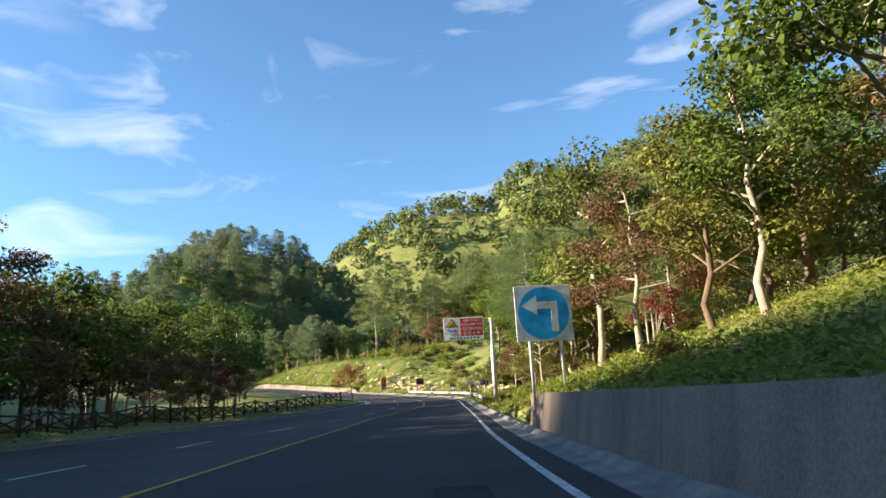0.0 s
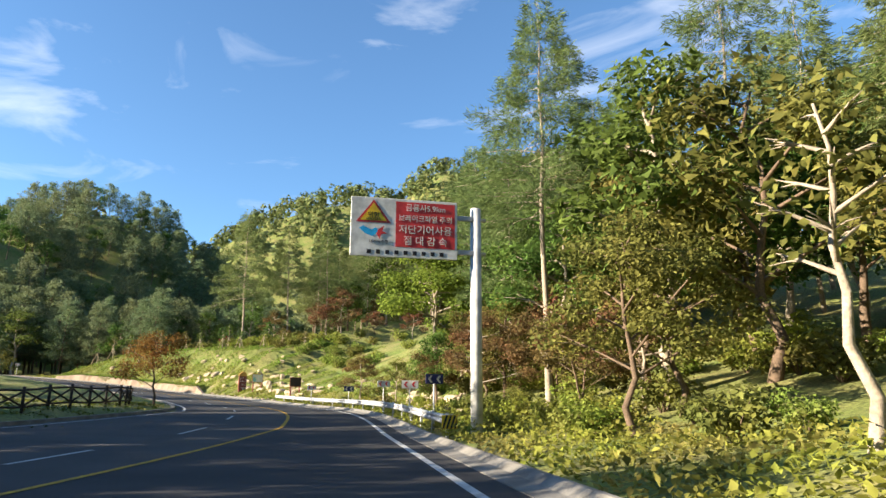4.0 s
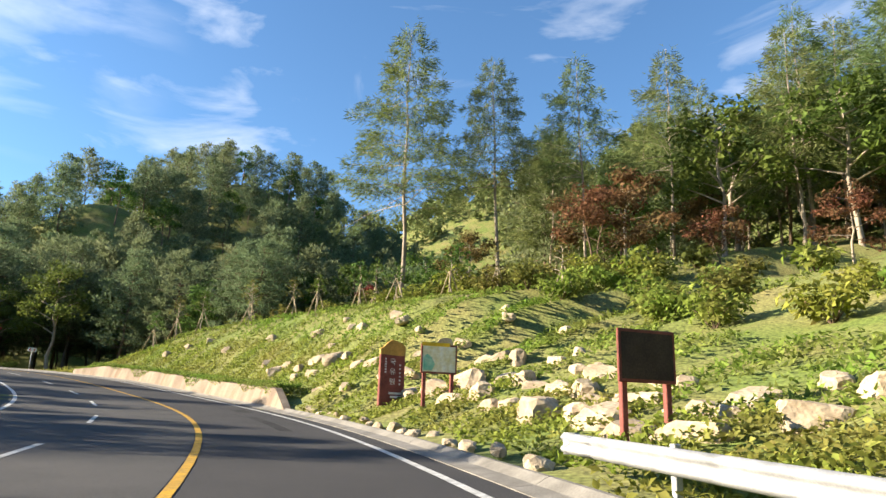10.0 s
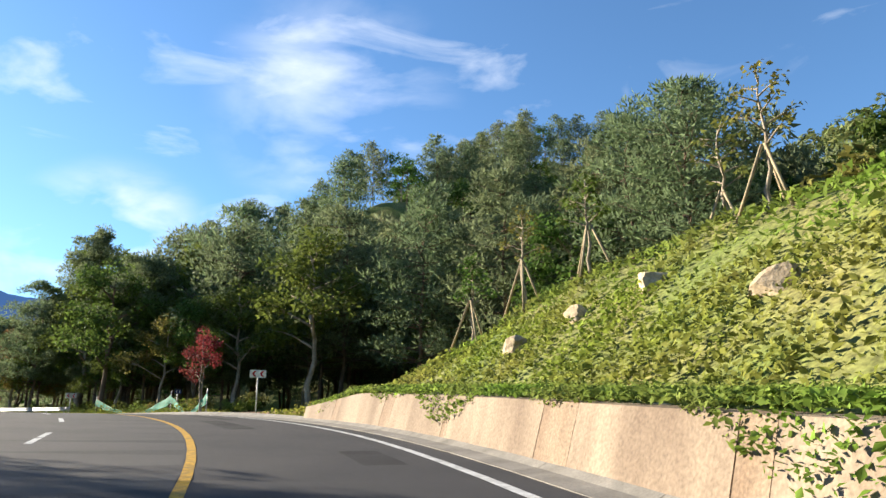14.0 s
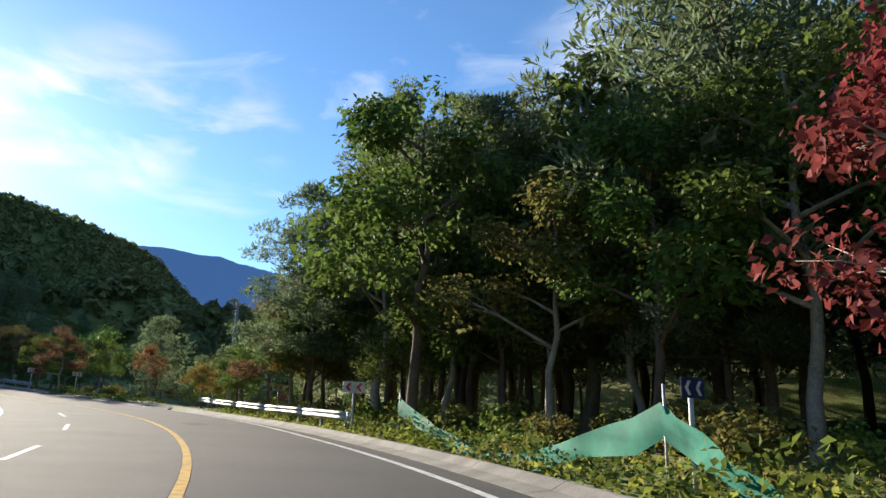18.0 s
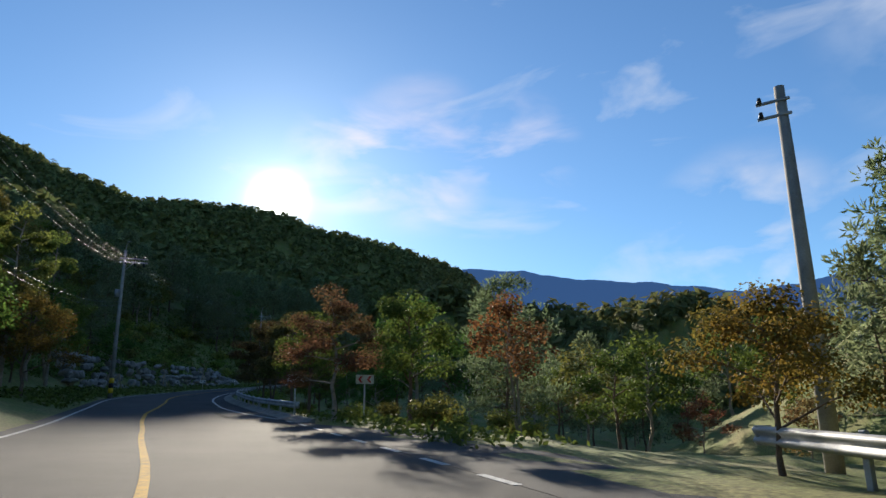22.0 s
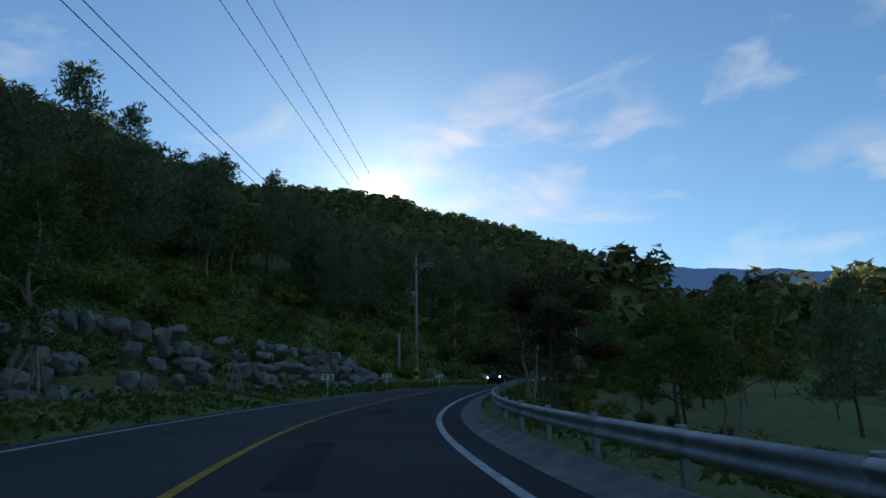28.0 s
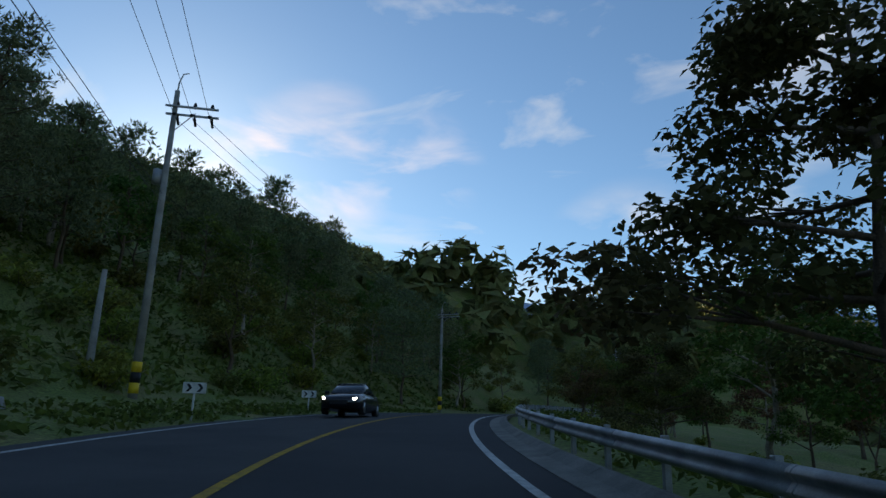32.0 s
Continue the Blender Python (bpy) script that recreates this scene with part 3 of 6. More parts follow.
def tuft_mesh(name, centres, ways, length, width, mat, rng, blades=4, spread=0.75):
    """Needle tufts: a few slim blades that fan out from each twig's end."""
    n = len(centres)
    c = np.repeat(np.asarray(centres, float), blades, 0)
    w = unit(np.repeat(unit(np.asarray(ways, float)), blades, 0) + rng.normal(size=(n * blades, 3)) * spread * 0.6)
    ln = length * rng.uniform(0.6, 1.25, n * blades)[:, None]
    side = unit(np.cross(w, rng.normal(size=w.shape))) * width
    vv = np.stack([c - side * 0.5, c + w * ln * 0.55 + side * 0.5, c + w * ln], 1)
    return tri_mesh(name, vv, np.arange(n * blades * 3).reshape(-1, 3), mat)


def clump_leaves(clumps, count, size, rng, flat=0.6):
    """Leaves scattered in the clumps (centre, radius), thicker towards their upper skin."""
    c = np.array([q[0] for q in clumps])
    r = np.array([q[1] for q in clumps])
    pick = rng.choice(len(clumps), count, p=r ** 2 / (r ** 2).sum())
    w = rng.normal(size=(count, 3))
    w /= np.linalg.norm(w, axis=1)[:, None]
    rad = rng.uniform(0.25, 1.0, count) ** 0.6
    off = w * (rad * r[pick])[:, None]
    off[:, 2] *= flat
    nrm = w * 0.5 + rng.normal(size=(count, 3)) * 0.5 + np.array([0, 0, 0.7])
    return c[pick] + off, nrm, size * rng.uniform(0.6, 1.35, count)


def finish_tree(name, tv, tf, leaf, bark):
    thing = new(name)
    part("trunk", link_mesh("trunk", tv, tf, [bark], smooth=True), thing)
    part("crown", leaf, thing)
    return thing


def broadleaf(name, mat, bark, height, spread, count, size, seed, tight=1.0, bare=0.3, lean=0.0, flat=0.6, layers=False, stems=1, stout=1.0, level=0):
    rng = np.random.default_rng(seed)
    tv, tf, clumps = [], [], []
    for stem in range(stems):
        a0 = rng.uniform(0, 6.28)
        dx, dy = lean * height + (stems > 1) * math.cos(a0) * 0.16 * height, (stems > 1) * math.sin(a0) * 0.16 * height
        top = 0.82 * height
        r0 = 0.017 * height * stout * (1.0 if stems == 1 else 0.7)
        pts = [(dx * (k / 7) ** 1.4 + rng.normal() * 0.012 * height * (k > 0), dy * k / 7 + rng.normal() * 0.012 * height * (k > 0), top * k / 7 - (0.25 if k == 0 else 0)) for k in range(8)]
        limb(tv, tf, pts, [r0 * (1.25 if k == 0 else 1 - 0.8 * k / 7) for k in range(8)], 8 - 2 * level)
        nl = (17 if height > 9.2 and layers and lean == 0 else 11) if stems == 1 else 6
        for q in range(nl):
            u = bare + (0.97 - bare) * (q + rng.uniform(0, 0.8)) / nl
            k = min(6, int(u * 7))
            f = u * 7 - k
            p = Vector(pts[k]).lerp(Vector(pts[k + 1]), min(1, f))
            a = q * 2.4 + rng.uniform(-0.5, 0.5)
            ln = spread * (1.05 - 0.65 * max(0, (u - 0.35)) / 0.65) * rng.uniform(0.7, 1.1)
            rise = (0.15 if layers else 0.45) * ln
            mid = p + Vector((math.cos(a) * ln * 0.5, math.sin(a) * ln * 0.5, rise * 0.6))
            end = p + Vector((math.cos(a) * ln, math.sin(a) * ln, rise * (0.7 if layers else 1.1)))
            limb(tv, tf, [p, mid, end], [r0 * 0.42, r0 * 0.26, r0 * 0.06], 5 - level)
            clumps.append((end, tight * spread * rng.uniform(0.28, 0.42)))
            clumps.append((mid.lerp(end, 0.45) + Vector(rng.normal(size=3) * 0.1 * spread), tight * spread * rng.uniform(0.26, 0.4)))
            for w in range(3):
                b = a + rng.uniform(-0.9, 0.9)
                l2 = ln * rng.uniform(0.35, 0.6)
                e2 = mid + Vector((math.cos(b) * l2, math.sin(b) * l2, rng.uniform(0.0, 0.35) * l2))
                if level < 2:
                    limb(tv, tf, [mid, mid.lerp(e2, 0.5) + Vector((0, 0, 0.05 * l2)), e2], [r0 * 0.2, r0 * 0.13, r0 * 0.04], 4 - level)
                clumps.append((e2, tight * spread * rng.uniform(0.2, 0.34)))
        clumps.append((Vector(pts[-1]) + Vector((0, 0, 0.06 * height)), spread * 0.36))
    c, nrm, sz = clump_leaves(clumps, count, size, rng, flat if not layers else 0.5)
    return finish_tree(name, tv, tf, leaf_mesh("crown", c, nrm, sz, mat, rng, single=level > 0), bark)


def conifer(name, mat, bark, height, spread, count, size, seed, bare=0.25, droop=0.1, thin=1.0, top_power=0.8, level=0):
    rng = np.random.default_rng(seed)
    tv, tf, cs, ns, ss = [], [], [], [], []
    pts = [(rng.normal() * 0.004 * height * (k > 0), rng.normal() * 0.004 * height * (k > 0), height * k / 8 - (0.3 if k == 0 else 0)) for k in range(9)]
    r0 = (0.0085 if mat is L_LARCH else 0.012) * height
    limb(tv, tf, pts, [r0 * (1.2 if k == 0 else 1 - 0.93 * k / 8) for k in range(9)], 8 - 2 * level)
    whorls = int(13 * thin + 3)
    ends = []
    for w in range(whorls):
        u = bare + (0.985 - bare) * w / (whorls - 1)
        z = u * height
        ln0 = spread * ((1 - u) / (1 - bare)) ** top_power + 0.12 * spread
        for q in range(5):
            a = q * 1.2566 + w * 0.7 + rng.uniform(-0.35, 0.35)
            ln = ln0 * rng.uniform(0.6, 1.12)
            p = Vector((0, 0, z + rng.uniform(-0.2, 0.2)))
            e = p + Vector((math.cos(a) * ln, math.sin(a) * ln, ln * rng.uniform(-droop, 0.35 - droop)))
            if level < 2 or q < 2:
                limb(tv, tf, [p, p.lerp(e, 0.5) + Vector((0, 0, 0.06 * ln)), e], [r0 * 0.3 * (1.1 - u), r0 * 0.2 * (1.1 - u), 0.006], 3)
            ends.append((p, e, ln))
    wgt = np.array([q[2] for q in ends])
    pick = rng.choice(len(ends), count, p=wgt / wgt.sum())
    f = rng.uniform(0.4, 1.05, count) ** (0.9 if mat is L_LARCH else 0.7)
    pp, ee = np.array([q[0] for q in ends])[pick], np.array([q[1] for q in ends])[pick]
    way = ee - pp
    side = np.stack([-way[:, 1], way[:, 0], np.zeros(count)], 1) * 0.5
    c = pp + way * f[:, None] + side * (rng.uniform(-1, 1, count) * (0.95 - 0.6 * f))[:, None]
    c[:, 2] += rng.normal(size=count) * 0.05 * spread
    larch = mat is L_LARCH
    tip = unit(way + side * rng.uniform(-1, 1, count)[:, None]) + np.array([0, 0, -0.25 if larch else 0.75])
    return finish_tree(name, tv, tf, tuft_mesh("crown", c, tip, size * 2.4, size * (0.3 if larch else 0.5), mat, rng, 3, 0.8), bark)


def pine(name, mat, bark, height, spread, count, size, seed, bare=0.25, level=0, top_power=0.6):
    """A full conifer: whorls of rising boughs, each ending in several rounded pads of needles."""
    rng = np.random.default_rng(seed)
    tv, tf, pads = [], [], []
    pts = [(rng.normal() * 0.006 * height * (k > 0), rng.normal() * 0.006 * height * (k > 0), height * 0.97 * k / 8 - (0.3 if k == 0 else 0)) for k in range(9)]
    r0 = 0.0125 * height
    limb(tv, tf, pts, [r0 * (1.2 if k == 0 else 1 - 0.92 * k / 8) for k in range(9)], 8 - 2 * level)
    whorls = 11
    for w in range(whorls):
        u = bare + (0.97 - bare) * w / (whorls - 1)
        ln0 = spread * ((1 - u) / (1 - bare)) ** top_power * (0.75 + 0.25 * min(1, w / 2)) + 0.1 * spread
        for q in range(6 if w < 8 else 4):
            a = q * 6.283 / 6 + w * 0.55 + rng.uniform(-0.35, 0.35)
            ln = ln0 * rng.uniform(0.62, 1.12)
            p = Vector((0, 0, u * height + rng.uniform(-0.25, 0.25)))
            e = p + Vector((math.cos(a) * ln, math.sin(a) * ln, ln * rng.uniform(0.05, 0.34)))
            if level < 2 or q < 3:
                limb(tv, tf, [p, p.lerp(e, 0.5) - Vector((0, 0, 0.04 * ln)), e], [r0 * 0.3, r0 * 0.2, 0.01], 3)
            for f, rr in ((1.0, 0.17), (0.74, 0.19), (0.45, 0.15)):
                pads.append((p.lerp(e, f) + Vector(rng.normal(size=3) * 0.05 * spread), spread * rr * rng.uniform(0.75, 1.2)))
    pads.append((Vector((0, 0, height * 0.97)), spread * 0.16))
    c = np.array([q[0] for q in pads])
    r = np.array([q[1] for q in pads])
    pick = rng.choice(len(pads), count, p=r ** 2 / (r ** 2).sum())
    w = unit(rng.normal(size=(count, 3)))
    off = w * (r[pick] * rng.uniform(0.35, 1.0, count))[:, None]
    off[:, 2] *= 0.6
    way = w * 0.8 + np.array([0, 0, 0.55])
    return finish_tree(name, tv, tf, tuft_mesh("crown", c[pick] + off, way, size, size * (0.4, 0.28, 0.34)[level], mat, rng, 2, 0.8), bark)


def bush(name, mat, bark, height, radius, count, size, seed, level=0):
    rng = np.random.default_rng(seed)
    tv, tf, clumps = [], [], []
    for q in range(7):
        a, ln = q * 0.9 + rng.uniform(0, 0.5), radius * rng.uniform(0.3, 0.8)
        e = Vector((math.cos(a) * ln, math.sin(a) * ln, height * rng.uniform(0.45, 0.85)))
        limb(tv, tf, [(0, 0, -0.1), e * 0.5 + Vector((0, 0, 0.1)), e], [0.03, 0.02, 0.006], 3)
        clumps.append((e, radius * rng.uniform(0.3, 0.5)))
        clumps.append((e * 0.6, radius * 0.4))
    c, nrm, sz = clump_leaves(clumps, count, size, rng, 0.7)
    return finish_tree(name, tv, tf, leaf_mesh("crown", c, nrm, sz, mat, rng, single=level > 0), bark)


STORE = pose(0, 0, -400)


def both(maker, name, mat, bark, h, spread, near_n, near_size, seed, **kw):
    """One shape three times: with fine leaves for beside the road, coarser further off, and coarse far away."""
    steps = {conifer: ((1.0, 1.1), (0.55, 1.3), (0.26, 1.75)), pine: ((3.4, 0.55), (0.66, 1.08), (0.34, 1.45))}.get(maker, ((1.0, 1.0), (0.62, 1.4), (0.28, 1.95)))
    return tuple(maker(name, mat, bark, h, spread, int(near_n * f), near_size * g, seed, level=k, **kw) for k, (f, g) in enumerate(steps))


KINDS = {
    "green": [both(broadleaf, "broadleaf_tree", L_GREEN, BARK, 9, 3.0, 6200, 0.125, 11), both(broadleaf, "broadleaf_tree", L_GREEN, BARK_PALE, 10, 3.3, 6400, 0.13, 12, bare=0.32)],
    "olive": [both(broadleaf, "autumn_tree", L_OLIVE, BARK_PALE, 9, 2.9, 5800, 0.12, 13), both(broadleaf, "autumn_tree", L_OLIVE, BARK, 8, 2.9, 5800, 0.12, 14, bare=0.25)],
    "rust": [both(broadleaf, "maple_tree", L_RUST, BARK_PALE, 6, 2.6, 7500, 0.085, 15, tight=0.85, bare=0.3, layers=True), both(broadleaf, "maple_tree", L_RUST, BARK, 5, 2.3, 6200, 0.085, 16, bare=0.3, stems=2)],
    "tall_rust": [both(broadleaf, "maple_tree", L_RUST, BARK_PALE, 9, 3.5, 14000, 0.085, 41, tight=0.85, bare=0.3, layers=True), both(broadleaf, "maple_tree", L_ORANGE, BARK, 7, 3.0, 10000, 0.085, 42, bare=0.25)],
    "red": [both(broadleaf, "maple_tree", L_RED, BARK_PALE, 5, 1.8, 1900, 0.1, 17, bare=0.4, stems=2)],
    "orange": [both(broadleaf, "maple_tree", L_ORANGE, BARK, 6, 2.6, 6500, 0.095, 18, bare=0.25)],
    "bright": [both(broadleaf, "keyaki_tree", L_BRIGHT, BARK_PALE, 11, 4.2, 15000, 0.13, 19, tight=0.95, bare=0.42, lean=-0.2, layers=True)],
    "pine": [both(pine, "pine_tree", L_PINE, BARK, 11.5, 3.3, 6000, 0.34, 21, bare=0.2, top_power=0.6), both(pine, "pine_tree", L_PINE, BARK, 10.5, 3.4, 6000, 0.34, 22, bare=0.26, top_power=0.5)],
    "larch": [both(conifer, "larch_tree", L_LARCH, BARK_PALE, 15, 3.7, 11000, 0.125, 23, bare=0.34, droop=0.2, thin=1.25, top_power=0.85), both(conifer, "larch_tree", L_LARCH, BARK_PALE, 16, 3.3, 9500, 0.12, 24, bare=0.44, droop=0.2, thin=1.25, top_power=0.85)],
    "cherry": [both(broadleaf, "cherry_tree", L_DUSK, BARK, 9.5, 3.9, 17000, 0.115, 29, tight=0.72, bare=0.26, layers=True), both(broadleaf, "cherry_tree", L_DUSK, BARK, 9.5, 3.9, 13000, 0.125, 30, tight=0.72, bare=0.36, stems=2, layers=True)],
    "bright_green": [both(broadleaf, "poplar_tree", L_GREEN_PALE, BARK_PALE, 14, 2.8, 9000, 0.12, 45, tight=0.8, bare=0.2, stout=0.6)],
    "thin": [both(broadleaf, "slender_tree", L_DUSK, BARK_PALE, 7, 1.9, 2600, 0.08, 43, tight=0.8, bare=0.42, stems=3)],
    "bare": [both(broadleaf, "sapling", L_OLIVE, BARK_PALE, 4.0, 0.9, 260, 0.09, 25, bare=0.45), both(broadleaf, "sapling", L_GREEN, BARK_PALE, 3.6, 0.85, 420, 0.1, 26, bare=0.45)],
    "bush": [both(bush, "bush", L_BRUSH, BARK, 1.5, 1.3, 1100, 0.11, 27), both(bush, "bush", L_OLIVE, BARK, 1.3, 1.2, 1000, 0.11, 28)],
}
LABELS = {
    "green": ("leafy green broadleaf tree on the wooded roadside", "tree"), "olive": ("olive-green broadleaf tree starting to turn in autumn", "tree"),
    "rust": ("rust-brown autumn maple beside the road", "tree"), "red": ("small red-leaved maple with pale stems", "tree"),
    "tall_rust": ("tall brown and rust-leaved autumn tree by the road", "tree"), "orange": ("orange-brown autumn maple by the road", "tree"), "bright": ("sunlit yellow-green tree leaning over the guardrail", "tree"),
    "pine": ("dark green pine with dense whorls of needles", "tree"), "larch": ("tall slender larch with a bare pale trunk", "tree"),
    "cherry": ("spreading roadside cherry tree with layered dark foliage", "tree"),
    "bright_green": ("tall narrow pale green tree on the inner side of the road", "tree"),
    "thin": ("tall thin roadside tree with a sparse top", "tree"),
    "bare": ("thin newly planted sapling with sparse leaves", "tree"), "bush": ("low green bush in the undergrowth", "bush"),
}
for kind, protos in KINDS.items():
    for levels in protos:
        for ob in levels:
            ob.matrix_basis = STORE
            tagged(ob, *LABELS[kind])
rnd = random.Random(7)
USED = set()


def plant(kind, x, y, z=None, size=1.0, variant=None, turn=None, tall=1.0, label=""):
    k = rnd.randrange(len(KINDS[kind])) if variant is None else variant
    off = math.sqrt(((LINE[:, 0] - x) ** 2 + (LINE[:, 1] - y) ** 2).min())
    far = int(off > 11.5) + int(off > 24)
    proto = KINDS[kind][k][far]
    z = ground_z(x, y) if z is None else z
    m = pose(x, y, z, rnd.uniform(-2, 2), rnd.uniform(-2, 2), rnd.uniform(0, 360) if turn is None else turn)
    if (kind, k, far) not in USED:
        USED.add((kind, k, far))
        ob = proto
        ob.matrix_basis = m
    else:
        ob = copy_thing(proto, m)
    ob.scale = (size, size, size * tall)
    lb, cat = LABELS[kind]
    return tagged(ob, label or lb, cat, group="roadside trees" if cat == "tree" else "bushes")


def clear_of_road(x, y, right=4.6, left=-9.6):
    d2 = (LINE[:, 0] - x) ** 2 + (LINE[:, 1] - y) ** 2
    i = int(d2.argmin())
    d = (x - LINE[i, 0]) * SIDE[i, 0] + (y - LINE[i, 1]) * SIDE[i, 1]
    return d > right or d < min(left, left_edge(STATIONS[i]) - 2.2)


def grove(kinds, s0, s1, d0, d1, count, lo=0.8, hi=1.2, gap=2.2, right=4.6):
    done = []
    for _ in range(count * 12):
        if len(done) >= count:
            break
        s, d = rnd.uniform(s0, s1), rnd.uniform(d0, d1)
        p = on_road(s, d)
        if not clear_of_road(p.x, p.y, right) or any((p.x - q[0]) ** 2 + (p.y - q[1]) ** 2 < gap * gap for q in done):
            continue
        done.append((p.x, p.y))
        plant(rnd.choice(kinds), p.x, p.y, size=rnd.uniform(lo, hi))


def grove_box(kinds, x0, x1, y0, y1, count, lo=0.8, hi=1.2, gap=3.0, test=None):
    done = []
    for _ in range(count * 12):
        if len(done) >= count:
            break
        x, y = rnd.uniform(x0, x1), rnd.uniform(y0, y1)
        if not clear_of_road(x, y, 6) or (test and not test(x, y)) or any((x - q[0]) ** 2 + (y - q[1]) ** 2 < gap * gap for q in done):
            continue
        done.append((x, y))
        plant(rnd.choice(kinds), x, y, size=rnd.uniform(lo, hi))


# slope beside the retaining wall
plant("olive", *spot(3.5, 8.0)[:2], size=1.3, variant=0, tall=1.1, label="tall olive-brown tree with a pale forked trunk on the slope")
plant("bare", *spot(4.8, 7.0)[:2], size=1.5, variant=0)
plant("red", *spot(3.9, 12.0)[:2], size=0.9)
plant("tall_rust", *spot(2.9, 8.4)[:2], size=0.92, variant=0)
grove(["olive", "rust", "green", "olive"], -3.0, 3.2, 9, 16, 20, 0.9, 1.25)
grove(["olive", "green", "green", "pine"], -3.0, 5.0, 16, 42, 40, 1.1, 1.5, 3.4)
grove(["larch", "larch", "olive"], 3.6, 5.8, 14, 34, 16, 0.75, 1.0, 3.2)
# dark wood behind the guardrail
grove(["rust", "olive", "rust"], 5.0, 8.4, 7.5, 10.5, 9, 0.75, 1.0)
grove(["green", "green", "larch", "olive"], 5.6, 8.8, 11.5, 34, 40, 1.1, 1.5, 3.2)
plant("larch", *spot(6.6, 9.0)[:2], size=1.2, variant=1)
plant("bright", *spot(8.65, 10.4)[:2], size=1.22, turn=70)
plant("green", *spot(8.05, 7.8)[:2], size=0.62, variant=0)
plant("rust", *spot(9.35, 6.6)[:2], size=0.75, variant=0)
plant("olive", *spot(8.6, 6.9)[:2], size=0.42, label="small dark-leaved tree behind the guardrail")
grove(["green", "olive", "rust", "green"], 7.4, 8.9, 12, 27, 16, 0.9, 1.25, 2.8)
# larch wood on the bank
grove(["larch", "green", "larch"], 8.9, 9.9, 18, 34, 13, 0.95, 1.25, 2.8)
grove_box(["bush", "bush", "rust"], -50, 6, 138, 158, 40, 0.8, 1.3, 1.9, lambda x, y: y > 142 - (x + 46) * 0.25)
grove_box(["larch", "larch", "pine", "larch", "green"], -46, 22, 148, 186, 90, 1.1, 1.4, 2.9, lambda x, y: y > 146 - (x + 46) * 0.25)
plant("larch", -51.5, 145.9, size=1.5, variant=0, label="lone tall larch with a long bare trunk on the bank")
# pine hill beyond the bend
grove_box(["pine", "pine", "pine", "pine", "green"], -182, -62, 158, 256, 215, 1.05, 1.35, 5.2, lambda x, y: y > 158 + 0.25 * max(0, x + 100))
# wood after the side path
grove(["green", "olive", "green", "pine"], 18.9, 21.8, 7.0, 11, 17, 0.75, 1.05)
grove(["pine", "green", "pine"], 18.7, 21.7, 11.0, 32, 30, 1.35, 1.8, 3.4)
grove(["green", "green", "pine"], 20.2, 21.5, 9, 14, 7, 1.2, 1.5, 3.2)
grove(["pine", "pine", "green"], 16.2, 18.8, 17, 40, 28, 0.95, 1.15, 3.4)
plant("red", -99.0, 150.9, size=0.82, tall=1.3)
plant("green", -117.6, 152.0, size=1.38, variant=0, tall=1.08, label="tall leafy green tree at the front of the wood")
plant("pine", *spot(21.3, 6.0)[:2], size=1.12, variant=1)
plant("pine", *spot(20.3, 8.6)[:2], size=1.25, variant=1)
plant("green", *spot(20.75, 7.0)[:2], size=1.28, variant=1)
plant("green", *spot(20.4, 6.6)[:2], size=0.62, variant=0)
# trees on the valley side
plant("tall_rust", *spot(21.75, 7.2)[:2], size=0.97, variant=0, label="tall autumn tree with green and rust leaves behind the guardrail")
plant("green", *spot(21.9, 8.8)[:2], size=0.95)
plant("green", *spot(22.05, 7.2)[:2], size=0.8, variant=0)
plant("tall_rust", *spot(21.5, 7.0)[:2], size=0.85, variant=1)
plant("green", *spot(22.45, 7.4)[:2], size=0.56)
plant("green", *spot(22.6, 8.6)[:2], size=0.5)
plant("orange", *spot(22.85, 7.0)[:2], size=0.55)
plant("red", *spot(24.1, 9.4)[:2], size=1.05)
plant("green", *spot(24.35, 6.2)[:2], size=0.6, variant=0, label="small leafy tree on the corner of the side road")
plant("tall_rust", *spot(24.8, 4.5)[:2], size=0.7, variant=0, label="brown-leaved roadside tree with layered boughs on the junction corner")
plant("green", *spot(25.8, 12.0)[:2], size=0.95)
plant("green", *spot(25.4, 4.8)[:2], size=0.64, variant=0)
# a row of small trees just outside the guardrail
plant("cherry", *spot(26.5, 6.0)[:2], size=0.74, variant=0)
plant("cherry", *spot(27.1, 5.6)[:2], size=0.72, variant=1)
plant("cherry", *spot(27.7, 5.6)[:2], size=0.6, variant=0)
plant("cherry", *spot(29.9, 5.2)[:2], size=0.58, variant=1, tall=0.86)
plant("thin", *spot(30.75, 5.3)[:2], size=0.8)
plant("cherry", *spot(31.15, 5.8)[:2], size=0.5, variant=0)
plant("thin", *spot(31.95, 5.2)[:2], size=0.55)
plant("cherry", *spot(32.6, 5.0)[:2], size=0.7, variant=0)
plant("cherry", *spot(35.0, 9.6)[:2], size=0.6, variant=0)
grove(["green", "olive", "rust"], 35.2, 40, 7.0, 12, 12, 0.5, 0.7, 4)
grove(["green", "olive", "rust", "pine"], 23.5, 40, 14, 60, 60, 0.8, 1.1, 5)
# left side
grove(["green", "olive", "green"], -3.9, 2.0, -28, -22.5, 17, 0.95, 1.15, 2.9)
grove(["green"], -1.6, 1.8, -24.6, -21.8, 10, 0.85, 1.05, 2.2)
grove(["green", "olive"], 2.0, 3.4, -28, -23.5, 8, 1.0, 1.15, 2.4)
grove(["rust", "rust", "green"], 2.2, 4.4, -28, -23.5, 9, 0.75, 1.0, 3.2)
grove(["rust", "green", "rust"], 4.2, 7.6, -25, -17.5, 13, 0.8, 1.1, 3.2)
